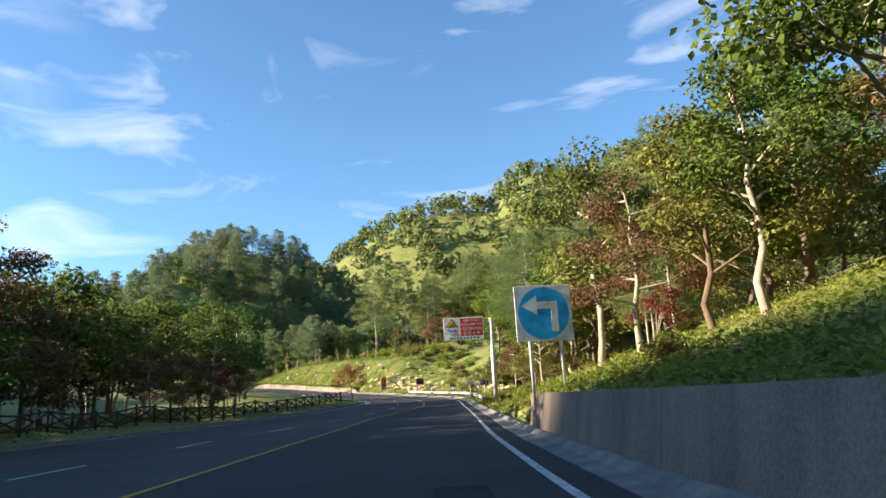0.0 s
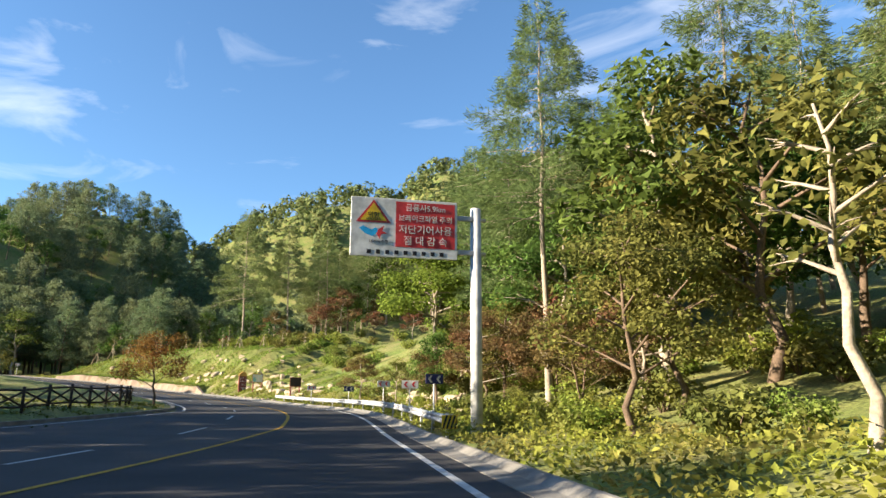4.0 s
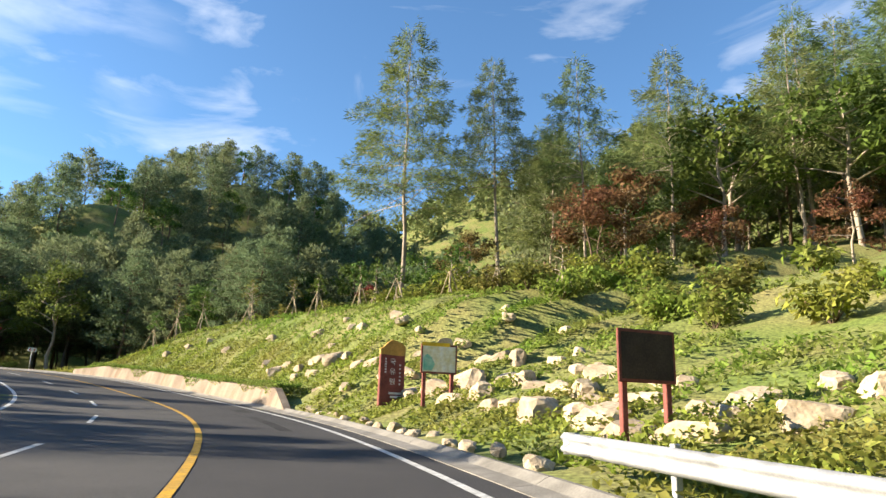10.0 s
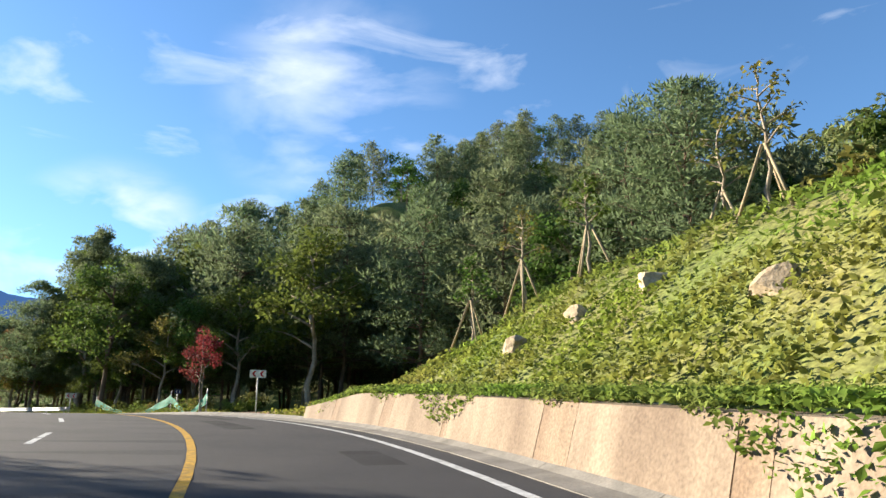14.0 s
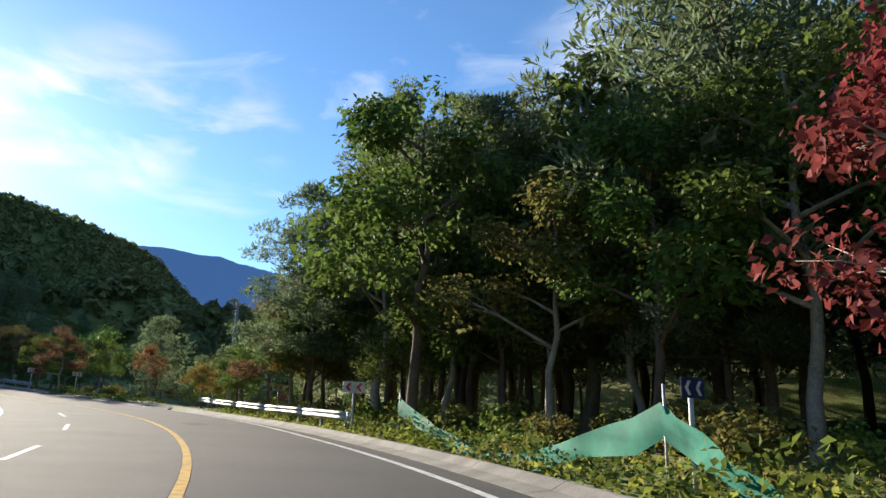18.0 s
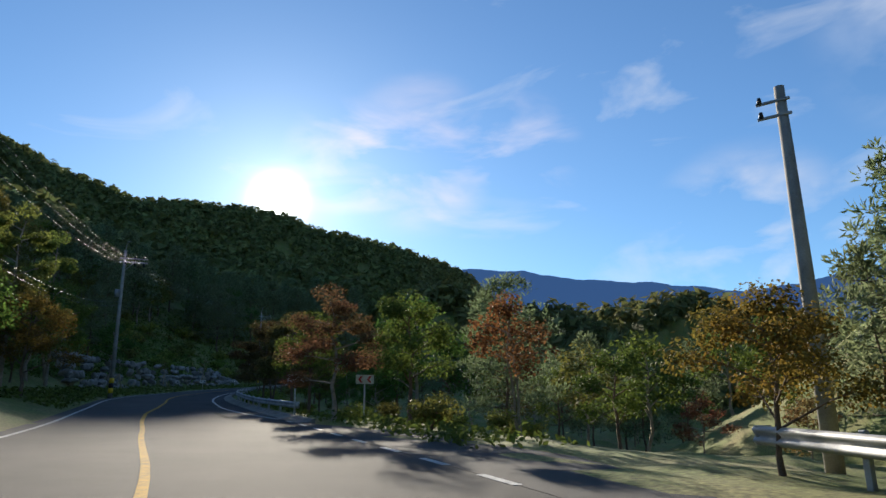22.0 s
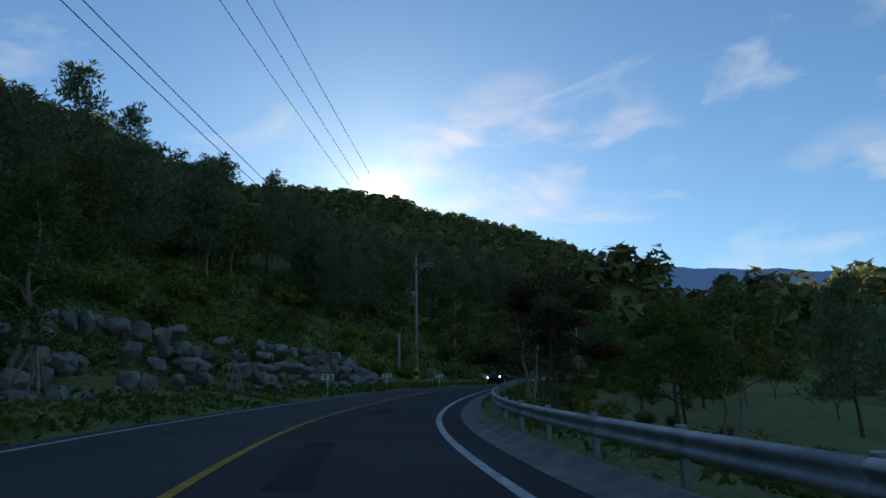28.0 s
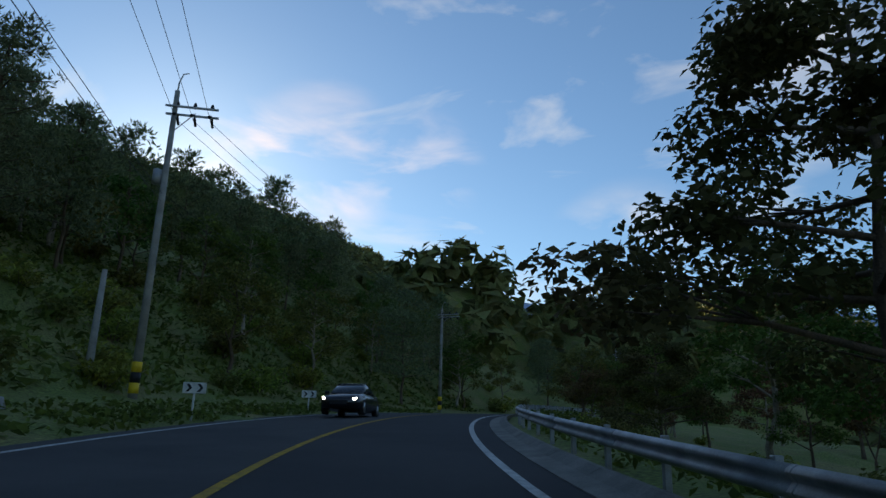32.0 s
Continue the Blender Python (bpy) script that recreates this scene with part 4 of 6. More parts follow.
grove(["green", "olive"], 3.0, 7.7, -33, -25.5, 24, 1.1, 1.35, 2.8)
grove(["green", "pine", "green"], 8.2, 13.5, -29, -22.5, 17, 0.62, 0.85, 3.6)
grove(["green", "pine", "olive"], 13.5, 17.0, -24, -16, 7, 0.6, 0.75, 3.6)
grove(["green", "pine"], -3.0, 6.0, -75, -38, 22, 0.7, 0.9, 6)
plant("tall_rust", -25.8, 22.2, size=1.2, variant=0, label="tall dark reddish tree behind the log fence")
plant("orange", *spot(8.55, -9.6)[:2], size=0.85, label="orange-brown maple at the tip of the fenced island")
plant("bright_green", *spot(27.9, -11.0)[:2], size=1.0, variant=0)
plant("bright_green", *spot(27.0, -12.0)[:2], size=0.95, variant=0)
plant("tall_rust", *spot(26.3, -9.6)[:2], size=0.9, variant=1)
plant("rust", *spot(24.1, -10.6)[:2], size=0.85, variant=0)
plant("olive", *spot(24.6, -11.2)[:2], size=0.8)
plant("green", *spot(25.2, -11.6)[:2], size=0.9)
plant("bright", *spot(28.3, -12.0)[:2], size=0.8)
grove(["olive", "green", "rust", "green"], 25.0, 28.0, -20, -9.5, 11, 0.75, 1.1, 3)
grove(["pine", "olive", "green", "pine", "green"], 27.5, 42, -80, -30, 90, 0.8, 1.25, 4)
grove(["bush"], 27.5, 42, -34, -13, 95, 0.8, 1.7, 2.0)
grove(["olive", "green"], 27.5, 42, -42, -25, 26, 0.8, 1.2, 3.0)
# tall pines along the crest of the dark hillside
for x, y, h in ((-269.5, 81.6, 12.0), (-274, 77.5, 11.5), (-280, 80.5, 11), (-304.9, 73.9, 14), (-309.3, 78.5, 14.5), (-300, 70, 13), (-317.9, 82, 14), (-328.8, 83.8, 16), (-323, 78, 15), (-339.6, 87.2, 15), (-350.1, 90.6, 15), (-333, 92, 12), (-235.3, 78.8, 10), (-243, 74, 10.5), (-250.9, 73.9, 12), (-259, 70, 12), (-268.7, 64.4, 12), (-280.8, 64.7, 13.5), (-287, 65.5, 14), (-294, 67, 13)):
    plant("pine", x, y, size=h / 10.5)
grove(["green", "pine"], 29.6, 30.7, -17, -11.5, 4, 0.75, 1.0, 2.6)
grove(["olive", "pine", "green"], 36, 43, -30, -12, 26, 0.8, 1.1, 3)


def far_forest(name, n, r0, r1, az0, az1, quads, size, height, seed, cond=None):
    """Distant woods: each tree a small cloud of leaf clumps round a crown's shape."""
    rng = np.random.default_rng(seed)
    r, az = np.sqrt(rng.uniform(r0 * r0, r1 * r1, n)), np.radians(rng.uniform(az0, az1, n))
    x, y = MID[0] - np.sin(az) * r, MID[1] + np.cos(az) * r
    if cond is not None:
        ok = cond(x, y)
        x, y = x[ok], y[ok]
    z = ground_height(x, y) + lumps(x, y)
    n = len(x)
    hh = height * rng.uniform(0.7, 1.25, n)
    w = rng.normal(size=(n, quads, 3))
    w /= np.linalg.norm(w, axis=2)[:, :, None]
    rad = rng.uniform(0.5, 1, (n, quads)) ** 0.5
    wide = 0.34 * hh[:, None] * (1 - 0.35 * np.maximum(w[:, :, 2], 0))
    c = np.stack([x[:, None] + w[:, :, 0] * rad * wide, y[:, None] + w[:, :, 1] * rad * wide, z[:, None] + hh[:, None] * (0.55 + 0.42 * w[:, :, 2] * rad)], 2).reshape(-1, 3)
    nrm = (w * 0.8 + rng.normal(size=w.shape) * 0.35 + np.array([0, 0, 0.5])).reshape(-1, 3)
    me = leaf_mesh(name, c, nrm, size * rng.uniform(0.6, 1.3, len(c)), L_FAR, rng, 1.5, True)
    return tagged(new(name, me), "distant mixed woodland covering the mountainside", "forest", kind="stuff")


def off_road(lo):
    def test(x, y):
        d = np.sqrt(np.min([(x - p[0]) ** 2 + (y - p[1]) ** 2 for p in LINE[::8]], axis=0))
        return d > lo
    return test


far_forest("far_forest", 6000, 170, 700, 98, 170, 26, 3.0, 10, 31, off_road(72))
far_forest("far_forest", 5200, 170, 900, 50, 98, 28, 3.0, 11, 34, off_road(34))
far_forest("far_forest", 4600, 60, 520, -75, 55, 48, 1.8, 11, 32, lambda x, y: off_road(52)(x, y) & ~((x > -184) & (x < -62) & (y < 258)))
far_forest("far_forest", 1700, 130, 520, 175, 285, 16, 3.4, 11, 33, off_road(75))



# ---- walls, kerbs, rails ----
def box_mesh(name, mat, sx, sy, sz, bevel=0.01, at=(0, 0, 0)):
    bm = bmesh.new()
    bmesh.ops.create_cube(bm, size=1)
    bmesh.ops.scale(bm, vec=(sx, sy, sz), verts=bm.verts)
    bmesh.ops.translate(bm, vec=at, verts=bm.verts)
    if bevel:
        bmesh.ops.bevel(bm, geom=list(bm.edges), offset=bevel, segments=1, affect="EDGES")
    me = bpy.data.meshes.new(name)
    bm.to_mesh(me)
    bm.free()
    me.materials.append(mat)
    return me


def tube_mesh(name, mat, pts, radii, sides=10):
    v, f = [], []
    limb(v, f, pts, radii, sides)
    f.append(tuple(reversed(range(sides))))
    return link_mesh(name, v, f, [mat], smooth=True)


def flat_mesh(name, mat, outline, thick=0.004):
    """A flat plate in the x-z plane that faces -y."""
    n = len(outline)
    v = [(x, 0, z) for x, z in outline] + [(x, thick, z) for x, z in outline]
    f = [tuple(range(n)), tuple(reversed(range(n, 2 * n)))] + [(k + n, (k + 1) % n + n, (k + 1) % n, k) for k in range(n)]
    return link_mesh(name, v, f, [mat])


def rect(x0, z0, x1, z1):
    return [(x0, z0), (x1, z0), (x1, z1), (x0, z1)]


def profile_band(name, mat, s0, s1, profile, step=0.2, ground=False, smooth=False):
    """Sweeps a closed cross-section of (offset, height) along the road."""
    n, m = max(2, int((s1 - s0) / step) + 1), len(profile(s0) if callable(profile) else profile)
    v, f = [], []
    for k in range(n):
        s = s0 + (s1 - s0) * k / (n - 1)
        for d, h in (profile(s) if callable(profile) else profile):
            v.append(tuple(on_road(s, d, h)))
    for k in range(n - 1):
        for q in range(m):
            f.append((k * m + q, k * m + (q + 1) % m, (k + 1) * m + (q + 1) % m, (k + 1) * m + q))
    f += [tuple(reversed(range(m))), tuple((n - 1) * m + q for q in range(m))]
    me = link_mesh(name, v, f, [mat], smooth)
    bm = bmesh.new()
    bm.from_mesh(me)
    bmesh.ops.recalc_face_normals(bm, faces=bm.faces)
    bm.to_mesh(me)
    bm.free()
    return me


# retaining wall at the start: poured panels with open joints
wall_right = tagged(new("wall_retaining"), "stained poured-concrete retaining wall below the slope", "wall", kind="structure")
def bend(s):
    """How far the wall's end turns away from the road."""
    return 0.9 * max(0.0, (s - 2.5) / 0.4) ** 2


s_w = -3.9
while s_w < 2.85:
    e_w = min(s_w + 0.62, 2.9)
    top = 1.22
    part("panel", profile_band("panel", CONCRETE, s_w + 0.001, e_w - 0.001, lambda s: [(3.25 + bend(s), -0.3), (3.45 + bend(s), top - 0.5 * bend(s)), (3.78 + bend(s), top - 0.5 * bend(s)), (3.78 + bend(s), -0.3)], 0.05), wall_right)
    s_w += 0.62
def bank_profile(s):
    """The bank behind the retaining wall: (offset, height over the road)."""
    edge = 3.77 + bend(min(s, 2.9)) * float(np.interp(s, [2.9, 3.4], [1, 0]))
    return [(edge, float(np.interp(s, [2.5, 2.9, 3.4, 4.4], [1.12, 0.7, 0.35, 0.05]))), (5.2, float(np.interp(s, [2.7, 4.4], [1.35, 0.45]))), (6.6, float(np.interp(s, [2.7, 4.4], [1.75, 0.9])))]


def bank_top(s, d):
    q = bank_profile(s)
    return float(np.interp(d, [k[0] for k in q], [k[1] for k in q])) if q[0][0] < d < 6.6 else -99.0


tagged(new("verge_bank", profile_band("verge_bank", GRASS_GROUND, -3.9, 4.4, lambda s: [(bank_profile(s)[0][0], -0.3), *bank_profile(s), (6.6, -0.3)], 0.1)), "grassy bank behind the retaining wall", "bank", kind="structure")
# low battered wall round the bend
wall_low = tagged(new("wall_bend"), "low sunlit concrete wall with stained joints at the foot of the bank", "wall", kind="structure")
def low_wall(s):
    top = float(np.interp(s, [12.8, 13.06, 16.2, 16.72], [0.12, 1.0, 1.0, 0.5]))
    return [(2.95, -0.3), (2.95 + 0.4 * top, top - 0.02), (2.95 + 0.4 * top + 0.35, top), (3.75, -0.3)]


s_w = 12.8
while s_w < 16.65:
    e_w = min(s_w + 0.45, 16.7)
    wet = 0.0 if e_w > 16.6 else (0.075, 0.03, 0.11, 0.05)[int(s_w * 7) % 4]
    part("panel", profile_band("panel", CONCRETE, s_w + 0.0012, e_w - wet - 0.0012, low_wall, 0.05), wall_low)
    if wet:
        part("panel", profile_band("panel", CONCRETE_WET, e_w - wet, e_w - 0.0012, low_wall, 0.02), wall_low, "brown water-stained strip beside a joint")
    s_w += 0.45

# concrete gutter and kerbs
gutter = tagged(new("gutter"), "pale concrete gutter along the road edge", "gutter", kind="structure")
s_w = -3.9
while s_w < 40:
    if 22.3 < s_w + 0.15 < 24.7:
        s_w += 0.3
        continue
    part("gutter_slab", profile_band("gutter_slab", KERB, s_w + 0.0008, s_w + 0.2992, [(2.56, -0.3), (2.56, 0.012), (2.95, 0.05), (3.15, 0.16), (3.24, 0.16), (3.24, -0.3)]), gutter)
    s_w += 0.3
kerb_left = tagged(new("kerb"), "grey concrete kerb along the grass verge", "kerb", kind="structure")
s_w = -3.9
while s_w < 24:
    part("kerb_stone", link_mesh("kerb_stone", *(lambda a: (a[0], a[1]))(ribbon(s_w + 0.0008, s_w + 0.3992, lambda s: left_edge(s) - 0.72, lambda s: left_edge(s) - 0.5, 0.16, 0.1, 0.4)), [KERB]), kerb_left)
    s_w += 0.4


def guardrail(s0, s1, d, label, base=0.42):
    """A steel W-beam on posts, with a curled end piece at both ends."""
    rail = tagged(new("guardrail"), label, "guardrail")
    shape = [(0.0, 0.0), (0.05, 0.03), (0.08, 0.07), (0.05, 0.11), (0.01, 0.155), (0.05, 0.2), (0.08, 0.24), (0.05, 0.28), (0.0, 0.31)]
    at = d if callable(d) else (lambda s: d)
    prof = lambda s: [(at(s) - a, base + b) for a, b in shape] + [(at(s) - a + 0.012, base + b) for a, b in reversed(shape)]
    s = s0
    while s < s1 - 0.05:
        e = min(s + 0.52, s1)
        part("beam", profile_band("beam", STEEL, s, e + 0.01, prof, 0.13, smooth=True), rail)
        s += 0.52
    s = s0 + 0.05
    while s < s1:
        p = on_road(s, at(s) + 0.09)
        me = box_mesh("post", STEEL, 0.1, 0.1, 1.5, 0.012, (0, 0, base - 0.42))
        ob = part("post", me, rail)
        ob.location = (p.x, p.y, p.z + 0.02)
        ob.rotation_euler = (0, 0, heading(s))
        s += 0.28
    for s in (s0, s1):
        p = on_road(s, at(s) + 0.06, base + 0.155)
        ob = part("end_piece", tube_mesh("end_piece", STEEL, [(0, 0, -0.16), (0, 0, 0.16)], [0.13, 0.13], 12), rail)
        ob.location = p
    return rail


guardrail(6.1, 10.85, 3.75, "dull galvanised steel guardrail on the grass verge")
guardrail(20.4, 22.9, lambda s: float(np.interp(s, [20.4, 21.6, 22.3, 22.9], [4.2, 4.5, 5.4, 7.2])), "galvanised steel guardrail beside the wood")
guardrail(25.3, 40.0, lambda s: float(np.interp(s, [25.3, 26.2, 27.2, 28.4, 40], [3.9, 3.3, 3.5, 3.7, 3.7])), "galvanised steel guardrail above the valley", 0.34)
# striped marker at the first rail's end
marker = tagged(new("striped_marker"), "black and yellow striped board on the guardrail end", "sign")
marker.matrix_basis = Matrix.Translation(on_road(6.05, 3.72, 0.3)) @ pose(0, 0, 0, 0, 0, math.degrees(heading(6.05)))
part("board", box_mesh("board", YELLOW_PAINT, 0.5, 0.03, 0.42, 0.006, (0, 0, 0.22)), marker)
for k in range(4):
    x0 = -0.25 + k * 0.13
    part("stripe", flat_mesh("stripe", BLACK_PAINT, [(x0, 0.02), (x0 + 0.07, 0.02), (min(x0 + 0.2, 0.25), 0.42), (min(x0 + 0.13, 0.25), 0.42)]), marker).location = (0, -0.02, 0)


# ---- signs ----
def chevron_sign(p, face, back, arrow, right, post_h, label, w=0.62, h=0.3, leaf=None):
    """A small board with two chevrons on a steel post; face: the heading it is read from."""
    sign = tagged(new("chevron_sign"), label, "sign", group="chevron signs")
    sign.matrix_basis = Matrix.Translation(p) @ pose(0, 0, 0, 0, 0, face)
    part("post", tube_mesh("post", POST_WHITE, [(0, 0.04, -0.3), (0, 0.04, post_h + h * 0.8)], [0.035, 0.035]), sign)
    board = part("board", box_mesh("board", back, w, 0.02, h, 0.004, (0, 0, post_h + h / 2)), sign)
    for k in (-1, 1):
        c, a, t = k * w * 0.24, h * 0.36, w * 0.13
        z = post_h + h / 2
        m = 1 if right else -1
        ol = [(c - m * t, z - a), (c, z - a), (c + m * t * 1.1, z), (c, z + a), (c - m * t, z + a), (c + m * t * 0.1, z)]
        if m < 0:
            ol = list(reversed(ol))
        part("chevron", flat_mesh("chevron", arrow, ol), board).location = (0, -0.015, 0)
    return sign


POST_WHITE = material("white_post", (0.62, 0.61, 0.58), 0.5, 4, 0.1, 0.1, 30)


def chevron_at(s, d, turn, right=False, dark=False, post_h=1.2, w=0.8, h=0.38):
    p = spot(s, d)
    label = "white chevron board with red arrows on a white post" if not dark else "dark blue chevron board with white arrows on a post"
    chevron_sign(p, math.degrees(heading(s)) + turn, DARK_BLUE if dark else WHITE_PAINT, WHITE_PAINT if dark else (BLACK_PAINT if right else RED_PAINT), right, post_h, label, w, h)


chevron_at(7.15, 4.0, -4, post_h=1.55)
chevron_at(6.55, 4.1, 22, dark=True, post_h=1.75)
chevron_at(8.0, 4.2, -2, post_h=1.6)
chevron_at(8.85, 4.0, 8, dark=True, post_h=1.3)
chevron_at(9.9, 4.0, -6, post_h=1.45)
chevron_at(17.72, 4.6, -8, post_h=1.9)
chevron_at(18.8, 4.5, 20, dark=True, post_h=1.3, w=0.5, h=0.26)
chevron_at(20.32, 4.05, -4, post_h=1.4)
chevron_at(22.0, 7.6, -4, post_h=1.4)
chevron_at(24.72, 5.6, 0, post_h=1.5)
chevron_at(25.25, 3.75, 0, post_h=1.5)
for q in (31.9, 33.1, 34.4, 35.7):
    chevron_at(q, left_edge(q) - 1.6, 8, right=True, post_h=0.85)
chevron_at(4.2, -24, 8, right=True, post_h=1.1, w=1.0, h=0.6)

# blue turn-left sign on two posts
blue_sign = tagged(new("arrow_sign"), "square board with a bent white arrow on a blue disc", "sign")
blue_sign.matrix_basis = Matrix.Translation((-2.15, 22.8, 1.12)) @ pose(0, 0, 0, 0, 0, 19) @ Matrix.Diagonal((1.23, 1.23, 1.23, 1)) @ pose(0, 0, -0.5)
for x in (-0.42, 0.42):
    part("post", tube_mesh("post", POST_WHITE, [(x, 0.06, 0.1), (x, 0.06, 3.1)], [0.045, 0.045]), blue_sign)
b_board = part("board", box_mesh("board", WHITE_PAINT, 1.55, 0.03, 1.5, 0.006, (0, 0, 2.62)), blue_sign, "cream-white square board")
disc = [(0.7 * math.cos(a * math.pi / 24), 2.62 + 0.7 * math.sin(a * math.pi / 24)) for a in range(48)]
part("disc", flat_mesh("disc", BLUE_PAINT, disc), b_board, "blue disc").location = (0, -0.02, 0)
arrow = [(0.2, 2.12), (0.38, 2.12), (0.38, 2.93), (-0.18, 2.93), (-0.18, 3.1), (-0.6, 2.82), (-0.18, 2.58), (-0.18, 2.74), (0.2, 2.74)]
part("arrow", flat_mesh("arrow", WHITE_PAINT, arrow), b_board, "white bent arrow").location = (0, -0.026, 0)


def words(name, text, mat, size, parent, loc, stretch=1.0, align="CENTER"):
    """Raised lettering as a mesh."""
    cu = bpy.data.curves.new(name, "FONT")
    cu.body, cu.size, cu.align_x, cu.align_y, cu.extrude = text, size, align, "CENTER", 0.003
    tmp = bpy.data.objects.new(name, cu)
    me = bpy.data.meshes.new_from_object(tmp)
    bpy.data.objects.remove(tmp)
    me.materials.append(mat)
    ob = part(name, me, parent)
    ob.matrix_basis = Matrix.Translation(loc) @ pose(0, 0, 0, 90) @ Matrix.Diagonal((stretch, 1, 1, 1))
    return ob


# danger sign on a cantilever pole
red_sign = tagged(new("danger_sign"), "white and red danger board hung from a grey cantilever pole", "sign")
red_sign.matrix_basis = Matrix.Translation((-12.85, 60.0, 1.08)) @ pose(0, 0, 0, 0, 0, 17) @ Matrix.Diagonal((1.38, 1.38, 1.38, 1))
part("pole", tube_mesh("pole", POST_WHITE, [(1.8, 0.1, -1.2), (1.8, 0.1, 4.95)], [0.15, 0.13], 14), red_sign, "thick grey painted pole")
for z in (3.8, 4.66):
    part("arm", tube_mesh("arm", POST_WHITE, [(-1.1, 0.1, z), (2.05, 0.1, z)], [0.045, 0.045]), red_sign)
    part("clamp", box_mesh("clamp", STEEL, 0.42, 0.06, 0.12, 0.01, (1.5, 0.02, z)), red_sign)
r_board = part("board", box_mesh("board", WHITE_PAINT, 2.6, 0.05, 1.45, 0.008, (0, 0, 4.32)), red_sign)
part("red_field", flat_mesh("red_field", RED_PAINT, rect(-0.22, 3.85, 1.24, 4.98)), r_board, "red field").location = (0, -0.03, 0)
part("triangle", flat_mesh("triangle", RED_PAINT, [(-1.18, 4.42), (-0.34, 4.42), (-0.76, 4.99)]), r_board, "red-edged warning triangle").location = (0, -0.03, 0)
part("triangle_fill", flat_mesh("triangle_fill", YELLOW_PAINT, [(-1.08, 4.47), (-0.44, 4.47), (-0.76, 4.91)]), r_board).location = (0, -0.036, 0)
part("picture", flat_mesh("picture", BLUE_PAINT, [(-1.1, 4.27), (-1.0, 4.33), (-0.8, 4.24), (-0.7, 4.3), (-0.62, 4.2), (-0.78, 4.08), (-0.95, 4.14)]), r_board).location = (0, -0.03, 0)
part("picture_mark", flat_mesh("picture_mark", RED_PAINT, [(-0.64, 4.26), (-0.5, 4.35), (-0.54, 4.22), (-0.42, 4.16), (-0.56, 4.14), (-0.6, 4.02), (-0.68, 4.15)]), r_board).location = (0, -0.034, 0)
words("word", "위험", BLACK_PAINT, 0.16, r_board, (-0.76, -0.04, 4.6))
words("word", "DANGER", BLACK_PAINT, 0.085, r_board, (-0.76, -0.04, 4.51))
words("word", "금룡사5.9km", WHITE_PAINT, 0.2, r_board, (0.51, -0.036, 4.83), 0.95)
words("word", "브레이크파열 주의", WHITE_PAINT, 0.19, r_board, (0.51, -0.036, 4.56), 0.92)
words("word", "저단기어사용", WHITE_PAINT, 0.24, r_board, (0.51, -0.036, 4.28))
words("word", "절 대 감 속", WHITE_PAINT, 0.24, r_board, (0.51, -0.036, 4.0))
words("word", "내리막주행", BLACK_PAINT, 0.1, r_board, (-0.62, -0.032, 3.95))
for k in range(9):
    part("text_bar", flat_mesh("text_bar", BLACK_PAINT, rect(-0.9 + k * 0.22, 3.66, -0.8 + k * 0.22, 3.76)), r_board).location = (0, -0.03, 0)

# carved forest post and notice board on the bank
stele = tagged(new("forest_post"), "upright red-brown wooden post with white lettering and an ochre top", "sign")
stele.matrix_basis = Matrix.Translation(spot(12.28, 5.7) + Vector((0, 0, 0.3))) @ pose(0, 0, 0, 0, 0, 44) @ Matrix.Diagonal((1.22, 1.22, 1.14, 1))
part("body", box_mesh("body", WOOD_RED, 0.86, 0.16, 1.75, 0.02, (0, 0, 0.6)), stele)
part("cap", flat_mesh("cap", material("ochre_wood", (0.52, 0.3, 0.07), 0.7, 3, 0.2, 0.2, 20), [(-0.43, 1.48), (0.43, 1.44), (0.43, 1.78), (0.3, 1.9), (0.1, 1.98), (-0.05, 2.0), (-0.2, 1.88), (-0.33, 1.74), (-0.43, 1.66)], 0.16), stele, "ochre carved top").location = (0, -0.08, 0)
for k, ch in enumerate("국유림"):
    words("word", ch, WHITE_PAINT, 0.24, stele, (0.0, -0.09, 1.22 - k * 0.34))
for x, z0, z1 in ((-0.24, 0.85, 1.3), (0.26, 0.45, 1.1)):
    for k in range(6):
        zz = z0 + (z1 - z0) * k / 5
        part("text_bar", flat_mesh("text_bar", WHITE_PAINT, rect(x - 0.03, zz, x + 0.03, zz + 0.05)), stele).location = (0, -0.085, 0)
part("text_bar", flat_mesh("text_bar", WHITE_PAINT, rect(-0.1, 0.12, 0.36, 0.19)), stele).location = (0, -0.085, 0)
part("text_bar", flat_mesh("text_bar", WHITE_PAINT, rect(-0.05, 0.0, 0.36, 0.07)), stele).location = (0, -0.085, 0)

MAP_PAPER = material("map_print", (0.72, 0.74, 0.66), 0.5, 5, 0.15, 0.02, 14, second=(0.62, 0.56, 0.26))
MAP_GREEN = material("map_green_print", (0.12, 0.42, 0.32), 0.5, 6, 0.2, 0.02, 14, second=(0.4, 0.6, 0.45))


